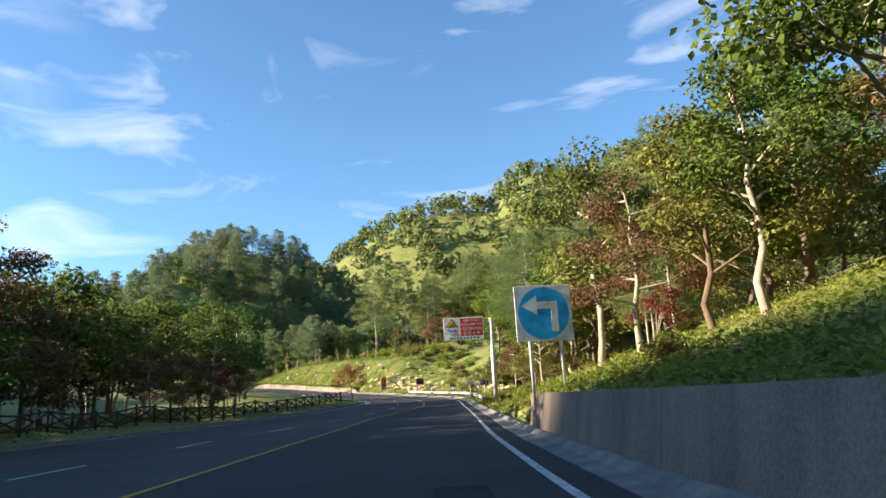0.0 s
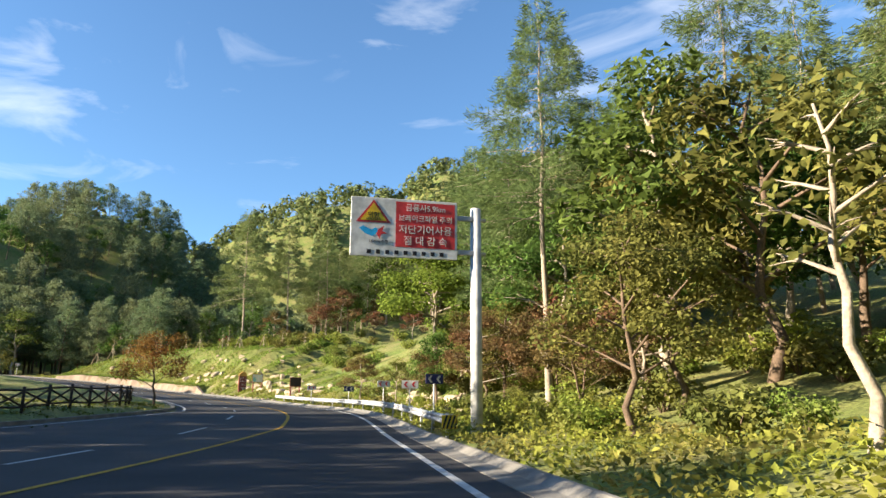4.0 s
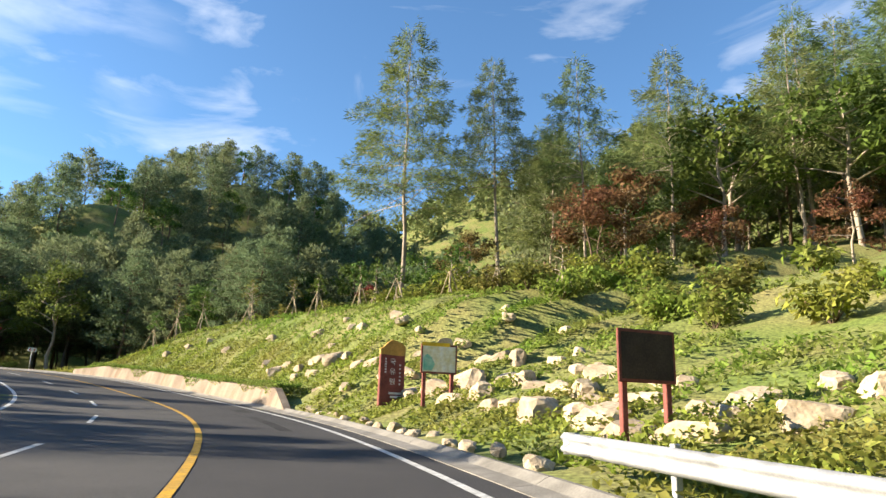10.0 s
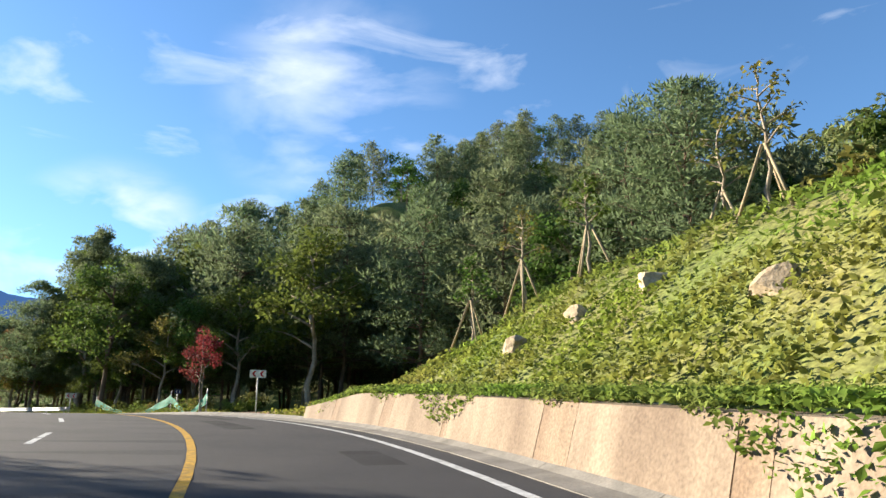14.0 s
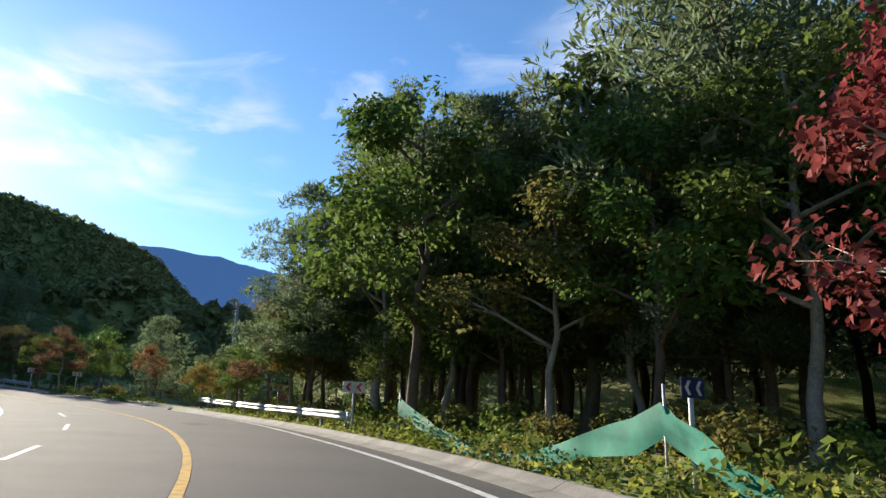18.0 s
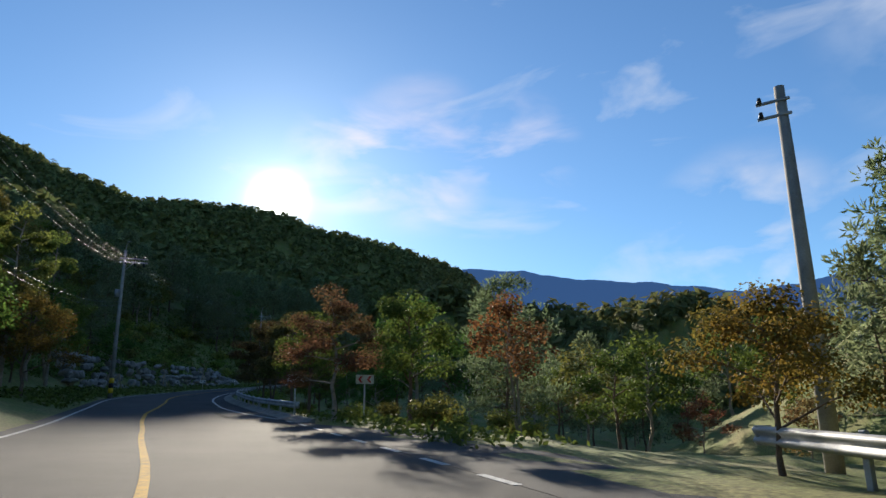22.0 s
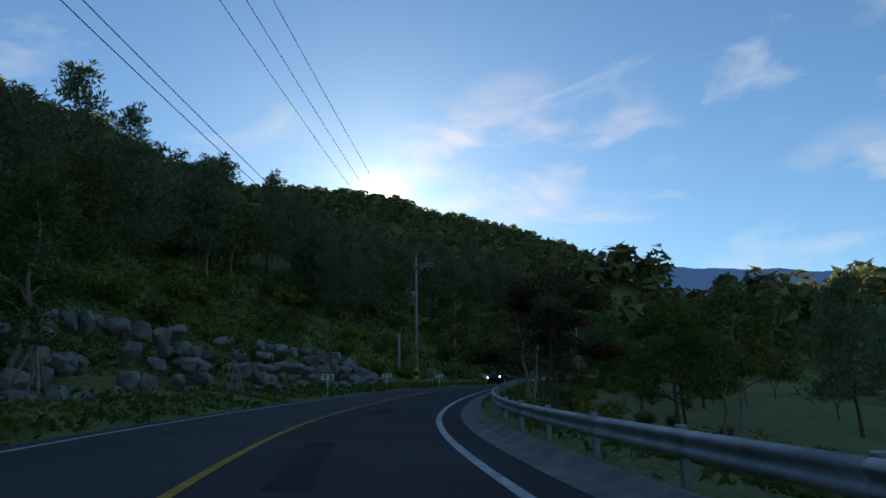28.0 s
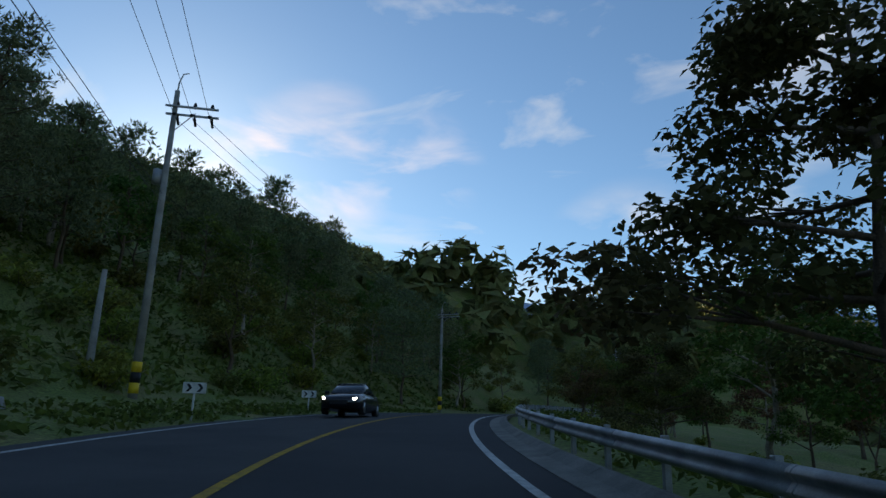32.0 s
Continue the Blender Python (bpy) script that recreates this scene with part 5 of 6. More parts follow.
def notice_board(p, turn, label, face, top=True):
    nb = tagged(new("notice_board"), label, "sign")
    nb.matrix_basis = Matrix.Translation(p) @ pose(0, 0, 0, 0, 0, turn) @ Matrix.Diagonal((1.3, 1.3, 1.3, 1))
    for x in (-0.4, 0.4):
        part("post", box_mesh("post", WOOD_RED, 0.1, 0.1, 1.75, 0.01, (x, 0.06, 0.65)), nb)
    part("frame", box_mesh("frame", WOOD_RED, 1.04, 0.05, 0.8, 0.01, (0, 0, 1.15)), nb)
    part("panel", flat_mesh("panel", face, rect(-0.47, 0.8, 0.47, 1.5)), nb, "printed panel").location = (0, -0.032, 0)
    if top:
        part("picture", flat_mesh("picture", MAP_GREEN, [(-0.45, 0.83), (-0.2, 0.83), (-0.12, 1.0), (-0.22, 1.2), (-0.34, 1.28), (-0.45, 1.2)]), nb, "green map area").location = (0, -0.037, 0)
        part("heading_strip", flat_mesh("heading_strip", YELLOW_PAINT, rect(-0.5, 1.5, 0.3, 1.6)), nb).location = (0, -0.034, 0)
        part("crest", flat_mesh("crest", ROCK, [(-0.1, 1.55), (0.4, 1.55), (0.36, 1.72), (0.2, 1.76), (0.0, 1.7)], 0.04), nb).location = (0, -0.02, 0)
    return nb


notice_board(spot(12.0, 6.3, 0.15), 36, "wooden notice board with a pale map panel on two posts", MAP_PAPER)
notice_board(spot(11.02, 6.5, 0.1), 40, "dark wooden notice board on the grassy bank", WOOD_DARK, False)

# ---- poles and wires ----
def power_pole(x, y, z, height, turn, label, arms=True, box=True, stripes=True):
    pole = tagged(new("power_pole"), label, "utility pole", group="power poles")
    pole.matrix_basis = pose(x, y, z, 0, 0, turn)
    part("shaft", tube_mesh("shaft", POLE_CONCRETE, [(0, 0, -0.6), (0, 0, height * 0.94)], [0.19, 0.11], 14), pole)
    if stripes:
        for k in range(3):
            part("band", tube_mesh("band", YELLOW_PAINT if k % 2 == 0 else BLACK_PAINT, [(0, 0, 0.25 + k * 0.42), (0, 0, 0.67 + k * 0.42)], [0.2, 0.2], 14), pole)
    if arms:
        for z_arm, half in ((height * 0.885, 1.15), (height * 0.865, 1.15)):
            part("crossarm", box_mesh("crossarm", STEEL, 2 * half, 0.09, 0.09, 0.008, (0.75, -0.12 if z_arm > height * 0.88 else 0.12, z_arm)), pole)
        for k in range(3):
            ins = part("insulator", tube_mesh("insulator", BLACK_PAINT, [(0.1 + k * 0.75, 0, height * 0.885), (0.1 + k * 0.75, 0, height * 0.885 + 0.16), (0.1 + k * 0.75, 0, height * 0.885 + 0.3)], [0.05, 0.09, 0.04]), pole)
            part("strain_insulator", tube_mesh("strain_insulator", BLACK_PAINT, [(0.1 + k * 0.75, 0.15, height * 0.86), (0.1 + k * 0.75, 0.55, height * 0.845)], [0.06, 0.06]), pole)
            part("strain_insulator", tube_mesh("strain_insulator", BLACK_PAINT, [(0.1 + k * 0.75, -0.15, height * 0.86), (0.1 + k * 0.75, -0.55, height * 0.845)], [0.06, 0.06]), pole)
        part("earth_horn", tube_mesh("earth_horn", STEEL, [(0, 0, height * 0.93), (0.02, 0, height * 0.97), (0.16, 0, height), (0.4, 0, height * 1.005)], [0.04, 0.035, 0.03, 0.025], 8), pole)
        part("brace", tube_mesh("brace", STEEL, [(0, 0, height * 0.8), (0.9, 0, height * 0.87)], [0.025, 0.025], 6), pole)
    if not arms and height > 7:
        for z_b in (height * 0.9, height * 0.86):
            part("bracket", box_mesh("bracket", STEEL, 0.7, 0.06, 0.06, 0.006, (-0.15, -0.1, z_b)), pole)
            part("insulator", tube_mesh("insulator", BLACK_PAINT, [(-0.42, -0.1, z_b), (-0.42, -0.1, z_b + 0.16)], [0.06, 0.04], 8), pole)
    if box:
        part("transformer", tube_mesh("transformer", STEEL, [(-0.32, 0, height * 0.63), (-0.32, 0, height * 0.63 + 0.65)], [0.2, 0.2], 14), pole, "grey drum transformer")
    return pole


PZ = on_road(24.6, -11.5)
PA, PB, PC, PD, PE = Vector((-192.5, 107.2, 11.7)), Vector((-264.5, 92.4, 17.2)), Vector((-265.2, 90.2, 17.2)), Vector((-305.5, 106.8, 18.9)), on_road(43.0, -9.0)
ARM = {}
for name_p, p, h_p, turn, bx in (("z", PZ, 13.6, 112, False), ("a", PA, 13.6, 117, True), ("b", PB, 14.6, 97, True), ("d", PD, 11.0, 62, False), ("e", PE, 12.0, 47, False)):
    power_pole(p.x, p.y, p.z, h_p, turn, "grey concrete power pole with a double steel crossarm" + (" and a transformer" if bx else ""), box=bx)
    c, s = math.cos(radians(turn)), math.sin(radians(turn))
    ARM[name_p] = [Vector((p.x + c * (0.1 + k * 0.75), p.y + s * (0.1 + k * 0.75), p.z + h_p * 0.845)) for k in range(3)] + [Vector((p.x + 0.2 * k, p.y, p.z + h_p * 0.6 - 0.35 * k)) for k in range(2)]
power_pole(PC.x, PC.y, PC.z, 5.8, 0, "thin grey concrete pole on the verge", arms=False, box=False, stripes=False)
p_right = spot(23.0, 10.0)
power_pole(p_right.x, p_right.y, p_right.z, 16.6 - p_right.z, 60, "slim grey pole among the trees", arms=False, box=False, stripes=False)


def wire(a, b, sag, label="thin black overhead wire"):
    pts = [a.lerp(b, k / 14) - Vector((0, 0, sag * (1 - (2 * k / 14 - 1) ** 2))) for k in range(15)]
    return tagged(new("overhead_wire", tube_mesh("overhead_wire", BLACK_PAINT, pts, [0.011] * 15, 5)), label, "wire", group="overhead wires")


for a, b in (("z", "a"), ("a", "b"), ("b", "d"), ("d", "e")):
    for k in range(5):
        wire(ARM[a][k], ARM[b][k], 0.9 if k < 3 else 1.3)


# ---- ground cover ----
def cover(name, label, bands, per_m2, size, mat, seed, tall=0.25, single=False, above=None):
    """Low leafy growth scattered over stretches of the verge: (s0, s1, d0, d1)."""
    rng = np.random.default_rng(seed)
    xs, ys, least = [], [], []
    for s0, s1, d0, d1 in bands:
        n = int(abs(s1 - s0) * 10.4 * abs(d1 - d0) * per_m2)
        for s, d in zip(rng.uniform(s0, s1, n), rng.uniform(d0, d1, n)):
            p = on_road(s, d)
            xs.append(p.x), ys.append(p.y), least.append(p.z + above(s, d) if above else -99.0)
    x, y, least = np.array(xs), np.array(ys), np.array(least)
    patch = np.sin(x * 0.9 + 2 * np.sin(y * 0.7)) + np.sin(y * 1.3 - x * 0.5) + rng.normal(size=len(x)) * 0.8
    keep = patch > -1.5
    x, y, patch, least = x[keep], y[keep], patch[keep], least[keep]
    near_d = np.sqrt(np.min([(x - p[0]) ** 2 + (y - p[1]) ** 2 for p in LINE[::4]], axis=0))
    z = np.maximum(least, ground_height(x, y) + lumps(x, y) * np.clip((near_d - 11) / 12, 0, 1))
    z = z + rng.uniform(0.0, tall, len(x)) * (0.6 + 0.35 * np.clip(patch, 0, 2))
    nrm = rng.normal(size=(len(x), 3)) * 0.55 + np.array([0, 0, 0.8])
    me = leaf_mesh(name, np.stack([x, y, z], 1), nrm, size * rng.uniform(0.5, 1.4, len(x)), mat, rng, 1.7, single)
    return tagged(new(name, me), label, "plants", kind="stuff")


cover("creepers", "green creepers and weeds covering the roadside bank", [(12.0, 16.9, 3.7, 8.5), (10.6, 12.2, 4.4, 8.5)], 150, 0.1, L_BRUSH, 51, 0.3)
cover("creepers", "green creepers and weeds on the upper bank", [(12.0, 16.9, 8.5, 14), (10.4, 12.4, 8.5, 14)], 70, 0.13, L_BRUSH, 59, 0.28, True)
cover("creepers", "mixed weeds on the verge behind the guardrail", [(3.9, 10.8, 3.5, 8.5), (18.55, 20.4, 3.5, 7.0), (20.4, 22.2, 4.8, 7.0), (16.9, 17.45, 3.5, 6.0)], 70, 0.09, L_BRUSH, 52, 0.4)
cover("creepers", "thick weeds along the edge of the wood", [(18.5, 20.4, 3.6, 5.0), (20.4, 22.2, 4.9, 5.8)], 110, 0.085, L_GREEN, 61, 0.75)
cover("creepers", "thick weeds on the bank behind the retaining wall", [(-3.0, 2.6, 3.9, 6.6), (2.6, 4.3, 3.85, 6.6), (2.8, 4.3, 3.85, 6.6)], 85, 0.085, L_BRUSH, 62, 0.42, above=bank_top)
cover("weeds", "dry grass and weeds on the upper slope", [(-3.0, 4.2, 4.0, 15)], 48, 0.095, L_BRUSH, 53, 0.3, True)
cover("weeds", "weeds on the open bank above the boulders", [(7.6, 10.6, 8.5, 24), (11.8, 16.4, 13.5, 24)], 32, 0.14, L_BRUSH, 57, 0.3, True)
cover("weeds", "grass and weeds on the verge by the hillside", [(26.0, 38, -10.5, -7.0)], 24, 0.16, L_GREEN, 54, 0.3)
cover("weeds", "rough growth on the dark hillside", [(26.0, 40, -44, -12.5)], 8, 0.3, L_GREEN, 58, 0.5, True)
cover("weeds", "open green slope of tall grass above the stone facing", [(28.0, 34.0, -25, -12.2)], 22, 0.2, L_GREEN_PALE, 64, 0.55, True)
cover("weeds", "short grass and weeds in front of the guardrail", [(20.4, 22.2, 3.5, 4.8)], 90, 0.07, L_BRUSH, 63, 0.2)
cover("weeds", "grass on the verge outside the guardrail", [(23.4, 38, 3.9, 7.5)], 22, 0.13, L_GREEN, 55, 0.35)
cover("grass_blades", "short lawn grass on the fenced island", [(-2.0, 9.0, -26, -19.3), (6.0, 9.2, -18, -9)], 12, 0.11, GRASS, 56, 0.1)
grove(["bush"], 18.5, 22.2, 6.2, 9.0, 30, 0.5, 0.95, 1.2, right=4.4)
grove(["bush"], 4.2, 9.6, 5.6, 9.5, 22, 0.5, 0.9, 1.4)
grove(["bush"], 5.6, 8.8, 9.5, 19, 34, 0.8, 1.3, 1.6)
grove(["bush"], 11.0, 17, 14, 22, 62, 0.8, 1.4, 1.7)
plant("red", *spot(14.3, 15.0)[:2], size=0.45, label="small bright red shrub at the top of the bank")
grove(["bush"], -3.0, 4.5, 6, 18, 26, 0.5, 0.9, 2)
grove(["bush"], 24, 36, 5.6, 9.5, 34, 0.5, 0.9, 1.6)
grove(["bush", "green"], 24, 40, 9, 16, 40, 0.45, 0.7, 2.4)


# ---- stones ----
def stone_mesh(seed, flat=0.7):
    """A quarried block: a lump cut by random planes, with a rough skin."""
    bm = bmesh.new()
    bmesh.ops.create_icosphere(bm, subdivisions=3, radius=0.62)
    rs = random.Random(seed)
    cuts = [(Vector((rs.uniform(-1, 1), rs.uniform(-1, 1), rs.uniform(-0.7, 0.7))).normalized(), rs.uniform(0.34, 0.46)) for _ in range(9)]
    cuts += [(Vector((0, 0, 1)), 0.4), (Vector((1, rs.uniform(-0.3, 0.3), 0)).normalized(), 0.45), (Vector((rs.uniform(-0.3, 0.3), -1, 0.1)).normalized(), 0.4), (Vector((-1, 0.2, 0)).normalized(), 0.46)]
    off = Vector((rs.uniform(0, 90), rs.uniform(0, 90), rs.uniform(0, 90)))
    for q in bm.verts:
        for way, far in cuts:
            over = q.co.dot(way) - far
            if over > 0:
                q.co -= way * over
        q.co *= 1 + 0.07 * noise.noise(q.co * 5 + off)
        q.co.z *= flat * 1.25
    me = bpy.data.meshes.new("boulder")
    bm.to_mesh(me)
    bm.free()
    return me


STONES = [stone_mesh(k) for k in range(6)]
for me in STONES:
    me.materials.append(ROCK)
GREY_STONES = [stone_mesh(k + 20) for k in range(5)]
for me in GREY_STONES:
    me.materials.append(ROCK_GREY)


def boulder(p, w, h, turn, meshes=STONES, label="pale weathered boulder set in the grassy bank", dip=0.3, group="boulders"):
    ob = new("boulder", rnd.choice(meshes))
    ob.matrix_basis = Matrix.Translation(p - Vector((0, 0, dip * h))) @ pose(0, 0, 0, rnd.uniform(-15, 15), rnd.uniform(-15, 15), turn)
    ob.scale = (w, w * rnd.uniform(0.6, 0.9), h)
    return tagged(ob, label, "rock", group=group)


# tumbled rows of boulders on the bank
def block_row(s0, s1, d, count, lo, hi, tall, spread=0.4):
    for k in range(count):
        s = s0 + (s1 - s0) * (k + rnd.uniform(0.1, 0.9)) / count
        w = rnd.uniform(lo, hi)
        boulder(spot(s, d + rnd.uniform(-spread, spread), 0.2), w, w * rnd.uniform(0.6, 0.95) * tall, math.degrees(heading(s)) + 90 + rnd.uniform(-25, 25))


block_row(10.9, 12.5, 6.9, 13, 1.4, 2.3, 0.95, 0.25)
block_row(10.8, 12.2, 8.3, 13, 1.1, 2.0, 0.9, 0.4)
block_row(10.8, 12.6, 9.9, 14, 0.9, 1.8, 0.9, 0.5)
block_row(11.6, 12.9, 12.2, 6, 0.6, 1.2, 0.9, 0.9)
block_row(12.4, 13.7, 6.9, 8, 0.7, 1.4, 0.8, 0.5)
block_row(12.5, 14.0, 9.6, 8, 0.6, 1.3, 0.8, 0.7)
block_row(12.6, 14.3, 5.8, 6, 0.6, 1.3, 0.8, 0.6)
block_row(13.0, 16.2, 7.6, 9, 0.5, 1.2, 0.9, 1.2)
block_row(14.4, 16.2, 5.0, 4, 0.5, 0.8, 0.9, 0.3)
block_row(8.0, 9.3, 9.5, 10, 0.9, 1.8, 0.8, 0.7)
block_row(8.0, 9.2, 12.0, 9, 0.9, 1.7, 0.8, 0.7)
block_row(8.1, 9.4, 15.0, 8, 0.9, 1.7, 0.7, 0.7)
block_row(7.2, 9.4, 7.6, 7, 0.6, 1.2, 0.8, 0.5)
block_row(9.4, 10.5, 11.6, 5, 0.8, 1.4, 0.35, 0.3)
block_row(10.9, 12.8, 3.9, 20, 0.35, 0.7, 0.9, 0.2)
# rough stone facing below the dark hillside
for k in range(215):
    s = rnd.uniform(28.6, 33.8)
    row = rnd.randrange(5)
    p = on_road(s, left_edge(s) - 4.3 - row * 0.5)
    boulder(Vector((p.x, p.y, max(ground_z(p.x, p.y), on_road(s, 0).z + 0.1) + 0.1 + row * 0.55 * min(1.0, (34.1 - s) / 1.0))), rnd.uniform(0.6, 1.5), rnd.uniform(0.55, 1.2), rnd.uniform(0, 360), GREY_STONES, "grey angular rock in the rough stone facing of the hillside", 0.2, "facing rocks")


# ---- staked saplings ----
def tripod(p, label="three wooden stakes propping a newly planted tree", h=1.7):
    tp = tagged(new("tree_stakes"), label, "tree stake", group="tree stakes")
    tp.matrix_basis = Matrix.Translation(p) @ pose(0, 0, 0, 0, 0, rnd.uniform(0, 120))
    for k in range(3):
        a = k * 2.094
        part("stake", tube_mesh("stake", STAKE, [(math.cos(a) * 0.85, math.sin(a) * 0.85, -0.25), (math.cos(a) * 0.05, math.sin(a) * 0.05, h)], [0.045, 0.04], 7), tp)


for s, d in ((13.2, 14.2), (13.6, 13.0), (13.95, 12.4), (14.4, 11.6), (14.8, 11.9), (15.3, 11.0), (15.9, 10.0), (16.2, 9.4), (12.9, 15.2), (12.5, 16.0), (16.5, 9.0), (15.6, 12.6), (14.1, 14.6), (13.4, 16.4)):
    p = spot(s, d)
    plant("bare", p.x, p.y, size=rnd.uniform(0.85, 1.2))
    tripod(p)
for s, d in ((29.9, -10.0), (31.2, -10.2), (32.5, -10.4)):
    p = spot(s, d)
    plant("bare", p.x, p.y, size=1.0)
    tripod(p)

# ---- log fence on the island ----
fence = tagged(new("log_fence"), "dark log fence with crossed rails along the lawn", "fence")
for k in range(46):
    s0 = 0.2 + k * 0.185
    s1 = s0 + 0.185
    p0, p1 = (on_road(q, left_edge(q) - 3.2) for q in (s0, s1))
    p0.z, p1.z = ground_z(p0.x, p0.y), ground_z(p1.x, p1.y)
    part("post", tube_mesh("post", WOOD_DARK, [p0 - Vector((0, 0, 0.3)), p0 + Vector((0, 0, 1.15))], [0.075, 0.07], 7), fence)
    up = lambda p, h: p + Vector((0, 0, h))
    for a, b in ((1.0, 1.0), (0.25, 0.25), (0.28, 0.95), (0.95, 0.28)):
        part("rail", tube_mesh("rail", WOOD_DARK, [up(p0, a), up(p1, b)], [0.05, 0.05], 6), fence)

# ---- red side path and green net ----
PATH_MID = [on_road(18.1, 3.3), on_road(18.0, 5.0), on_road(17.8, 7.0), on_road(17.6, 9.5), on_road(17.35, 12.5), on_road(17.1, 16.0), on_road(16.8, 22.0)]
v, f = [], []
for k, p in enumerate(PATH_MID):
    q = PATH_MID[min(k + 1, 6)] - PATH_MID[max(k - 1, 0)]
    side = Vector((q.y, -q.x, 0)).normalized() * (2.0, 1.6, 1.35, 1.3, 1.25, 1.2, 1.2)[k]
    for j in range(5):
        e = p + side * (1 - j / 2)
        z = ground_z(e.x, e.y)
        v += [(e.x, e.y, z + 0.04), (e.x, e.y, z - 0.2)]
for k in range(6):
    for j in range(4):
        o, o2 = (k * 5 + j) * 2, ((k + 1) * 5 + j) * 2
        f += [(o, o + 2, o2 + 2, o2), (o + 3, o + 1, o2 + 1, o2 + 3)]
    for j, turn_way in ((0, 1), (4, -1)):
        o, o2 = (k * 5 + j) * 2, ((k + 1) * 5 + j) * 2
        f.append((o, o2, o2 + 1, o + 1)[::turn_way])
tagged(new("pavement", link_mesh("pavement", v, f, [RED_PAVING])), "faded red-brown surfaced side path", "path", kind="structure")

net = tagged(new("safety_net"), "sagging green safety net on thin stakes along the wood edge", "net")
NET_S = [18.3, 18.82, 19.95]
for a, b in zip(NET_S[:-1], NET_S[1:]):
    v, f = [], []
    for i in range(17):
        u = i / 16
        p = spot(a + (b - a) * u, 4.2)
        top = 0.16 + 1.1 * abs(2 * u - 1) ** 1.5
        low = max(0.03, top - 0.42 - 0.1 * math.sin(i * 1.3))
        for j in range(4):
            v.append((p.x + 0.06 * math.sin(i * 1.7 + j), p.y + 0.06 * math.cos(i * 2.1 + j), p.z + low + (top - low) * j / 3))
    for i in range(16):
        for j in range(3):
            f.append((i * 4 + j, (i + 1) * 4 + j, (i + 1) * 4 + j + 1, i * 4 + j + 1))
    part("net_sheet", link_mesh("net_sheet", v, f, [GREEN_NET], smooth=True), net)
for s in NET_S:
    p = spot(s, 4.2)
    part("stake", tube_mesh("stake", STEEL, [p - Vector((0, 0, 0.2)), p + Vector((0, 0, 1.5))], [0.02, 0.02], 6), net)

# growth hanging over the low wall
rng_w = np.random.default_rng(60)
hang = []
for _ in range(42000):
    s = rng_w.uniform(13.1, 16.7)
    fringe = 0.5 + 0.5 * math.sin(s * 9.0) * math.sin(s * 3.7 + 1)
    top = float(np.interp(s, [12.8, 13.06, 16.2, 16.72], [0.12, 1.0, 1.0, 0.5]))
    d = rng_w.uniform(3.3, 4.9)
    drop = rng_w.uniform(0, 0.75) * fringe * fringe if d < 3.5 else 0
    if d < 3.5 and rng_w.uniform() > fringe + 0.15:
        continue
    p = on_road(s, d - drop * 0.45, max(top - 0.0, (d - 3.5) * 0.8) + 0.05 + rng_w.uniform(0, 0.16) - drop)
    hang.append((p.x, p.y, p.z))
me = leaf_mesh("creepers", hang, rng_w.normal(size=(len(hang), 3)) * 0.5 + np.array([0, 0, 0.8]), 0.06 * rng_w.uniform(0.5, 1.4, len(hang)), L_BRUSH, rng_w, 1.7)
tagged(new("creepers", me), "green creepers hanging over the top of the low wall", "plants", kind="stuff")


# ---- oncoming car ----
CAR_PAINT = material("black_car_paint", (0.012, 0.013, 0.016), 0.18, 3, 0.1, 0, 40, spec=0.6)
TYRE = material("tyre_rubber", (0.02, 0.02, 0.02), 0.85, 6, 0.2, 0.2, 40)
ALLOY = material("wheel_alloy", (0.4, 0.41, 0.42), 0.35, 6, 0.1, 0, 40, metal=0.9)
CAR_GLASS = material("car_glass", (0.03, 0.04, 0.05), 0.06, 3, 0.05, 0, 40, spec=0.8)
LAMP_CLEAR = bpy.data.materials.new("headlight_lens")
LAMP_CLEAR.use_nodes = True
lamp_b = LAMP_CLEAR.node_tree.nodes["Principled BSDF"]
lamp_b.inputs["Base Color"].default_value = (0.9, 0.9, 0.85, 1)
lamp_b.inputs["Roughness"].default_value = 0.1
lamp_b.inputs["Emission Color"].default_value = (1, 0.97, 0.9, 1)
lamp_b.inputs["Emission Strength"].default_value = 6.0


def loft(name, mat, sections, smooth=True):
    """Joins rings of equal count into a closed skin."""
    n = len(sections[0])
    v = [p for ring in sections for p in ring]
    f = [(k * n + q, k * n + (q + 1) % n, (k + 1) * n + (q + 1) % n, (k + 1) * n + q) for k in range(len(sections) - 1) for q in range(n)]
    f += [tuple(reversed(range(n))), tuple((len(sections) - 1) * n + q for q in range(n))]
    return link_mesh(name, v, f, [mat], smooth)


def ring(x, half, z0, z1, tuck=0.85):
    return [(x, -half * 0.92, z0), (x, half * 0.92, z0), (x, half, z0 + (z1 - z0) * 0.35), (x, half * 0.98, z0 + (z1 - z0) * 0.7), (x, half * tuck, z1), (x, -half * tuck, z1), (x, -half * 0.98, z0 + (z1 - z0) * 0.7), (x, -half, z0 + (z1 - z0) * 0.35)]


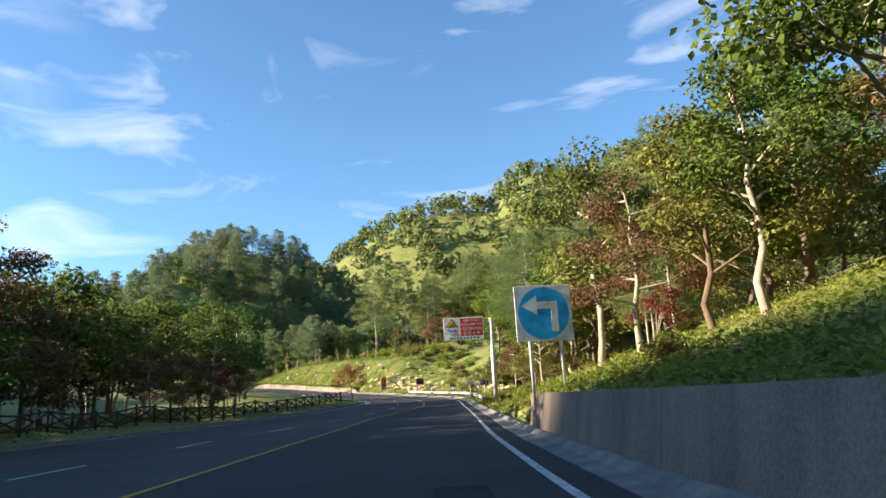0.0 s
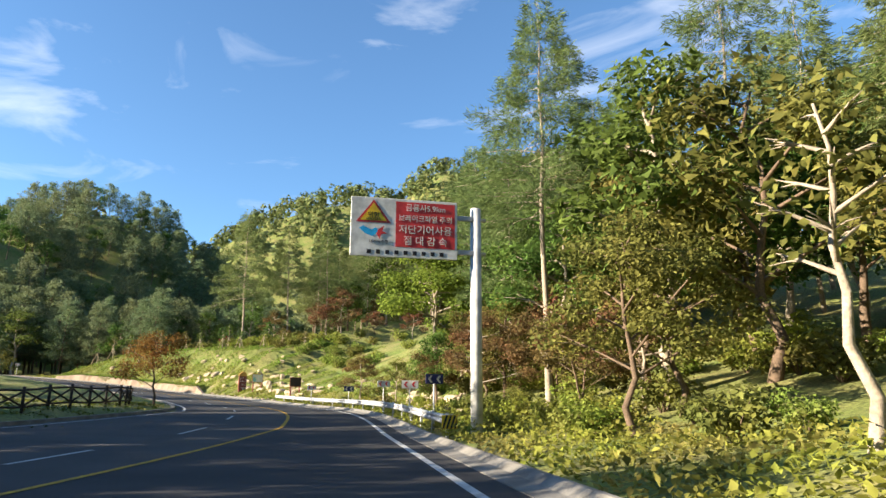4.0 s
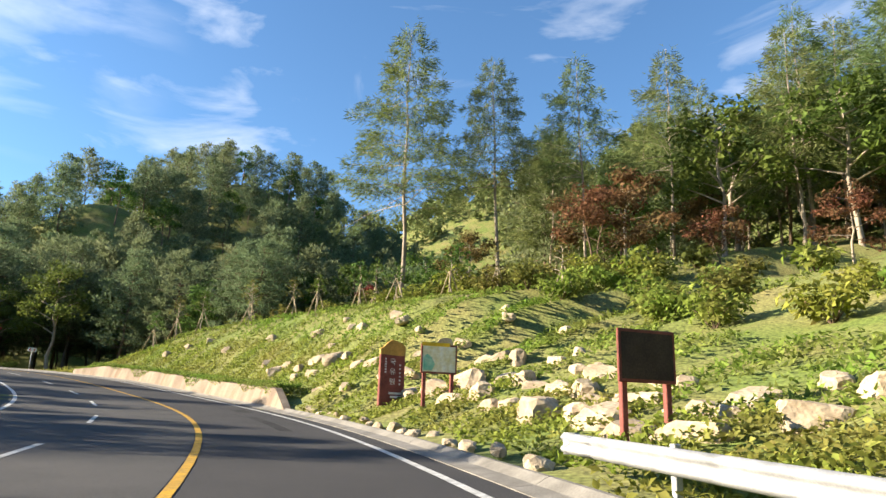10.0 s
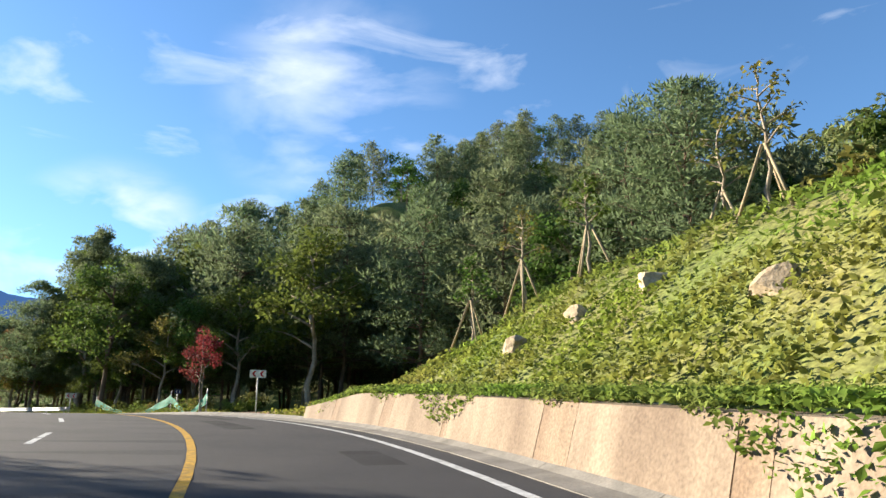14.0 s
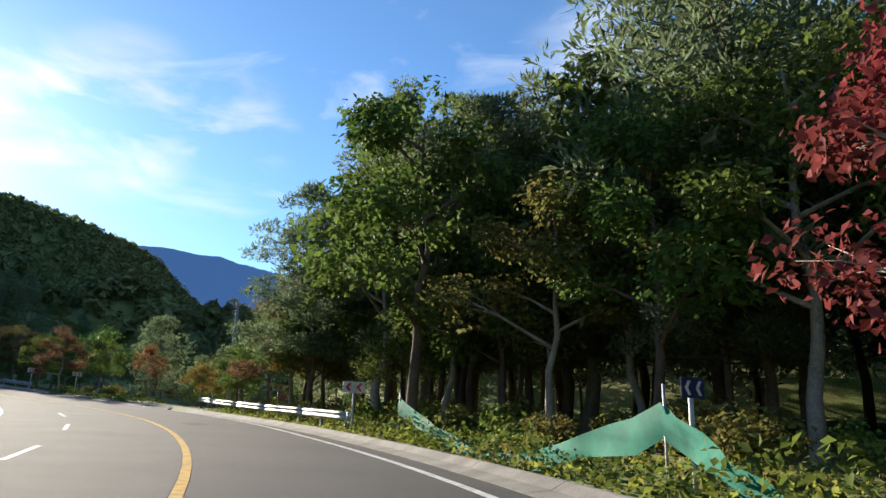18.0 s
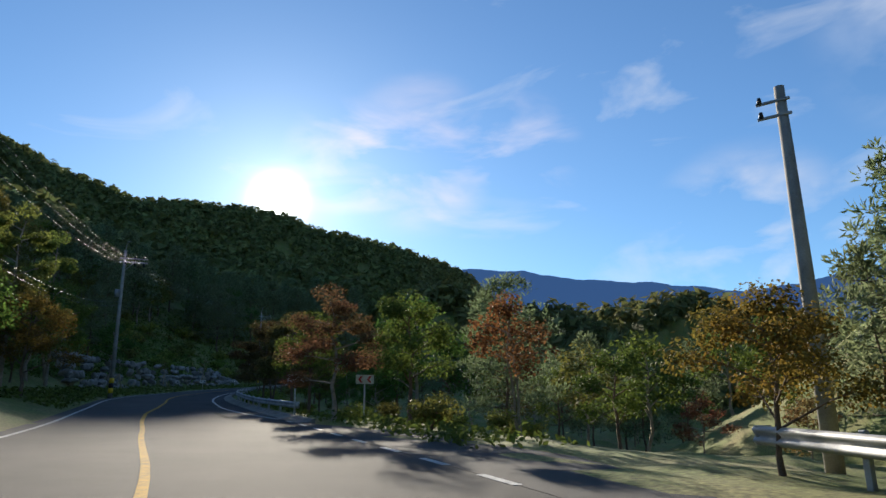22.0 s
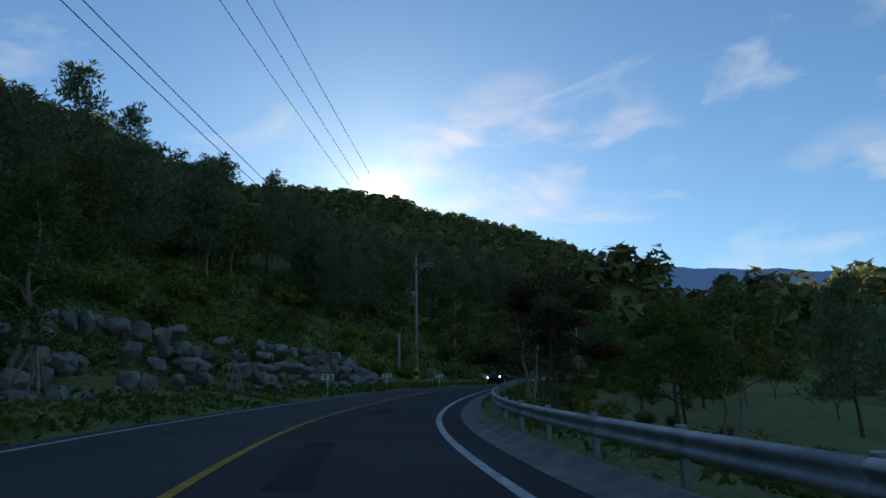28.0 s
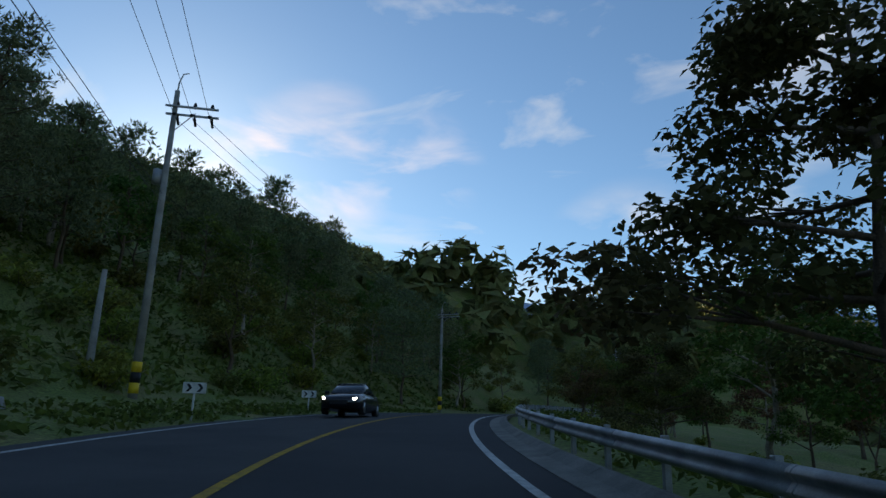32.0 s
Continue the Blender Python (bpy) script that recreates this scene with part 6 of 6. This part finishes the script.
def sedan(m):
    car = tagged(new("car"), "black sedan with its headlights on in the oncoming lane", "car")
    car.matrix_basis = m
    body = part("body", loft("body", CAR_PAINT, [ring(-2.4, 0.72, 0.35, 0.85), ring(-2.25, 0.86, 0.25, 0.98), ring(-1.5, 0.93, 0.22, 1.02), ring(0.0, 0.94, 0.2, 0.98), ring(1.0, 0.93, 0.22, 0.96), ring(1.9, 0.9, 0.24, 0.86), ring(2.3, 0.8, 0.28, 0.74), ring(2.42, 0.66, 0.36, 0.66)]), car)
    cab = part("cabin", loft("cabin", CAR_GLASS, [ring(-1.75, 0.72, 0.96, 1.02, 0.95), ring(-1.0, 0.72, 0.96, 1.4, 0.8), ring(-0.1, 0.74, 0.96, 1.47, 0.78), ring(0.35, 0.74, 0.96, 1.42, 0.78), ring(1.25, 0.72, 0.94, 0.98, 0.95)]), car, "dark tinted windows")
    part("roof", loft("roof", CAR_PAINT, [ring(-1.05, 0.6, 1.38, 1.42, 0.9), ring(-0.1, 0.62, 1.43, 1.49, 0.9), ring(0.4, 0.6, 1.38, 1.43, 0.9)]), car)
    for y in (-0.82, 0.82):
        for x in (-1.45, 1.45):
            w = part("wheel", tube_mesh("wheel", TYRE, [(x, y - 0.11, 0.33), (x, y + 0.11, 0.33)], [0.33, 0.33], 20), car)
            part("rim", tube_mesh("rim", ALLOY, [(x, y - 0.12, 0.33), (x, y + 0.12, 0.33)], [0.22, 0.22], 16), w)
        part("headlight", loft("headlight", LAMP_CLEAR, [[(2.28, y * 0.72 - 0.17, 0.58), (2.28, y * 0.72 + 0.17, 0.58), (2.26, y * 0.72 + 0.17, 0.72), (2.26, y * 0.72 - 0.17, 0.72)], [(2.42, y * 0.66 - 0.13, 0.6), (2.42, y * 0.66 + 0.13, 0.6), (2.38, y * 0.68 + 0.13, 0.68), (2.38, y * 0.68 - 0.13, 0.68)]], False), car, "lit headlight")
        part("mirror", box_mesh("mirror", CAR_PAINT, 0.12, 0.2, 0.14, 0.03, (0.75, y * 1.2, 1.0)), car)
    part("grille", box_mesh("grille", BLACK_PAINT, 0.06, 0.8, 0.2, 0.02, (2.4, 0, 0.5)), car)
    return car


p_car = on_road(35.2, -3.9, 0.02)
sedan(Matrix.Translation(p_car) @ pose(0, 0, 0, 0, 0, math.degrees(heading(35.2)) - 90))

# stored shapes that were never planted go
for kind, protos in KINDS.items():
    for k, levels in enumerate(protos):
        for far, ob in enumerate(levels):
            if (kind, k, far) not in USED:
                for q in (*ob.children, ob):
                    bpy.data.objects.remove(q)
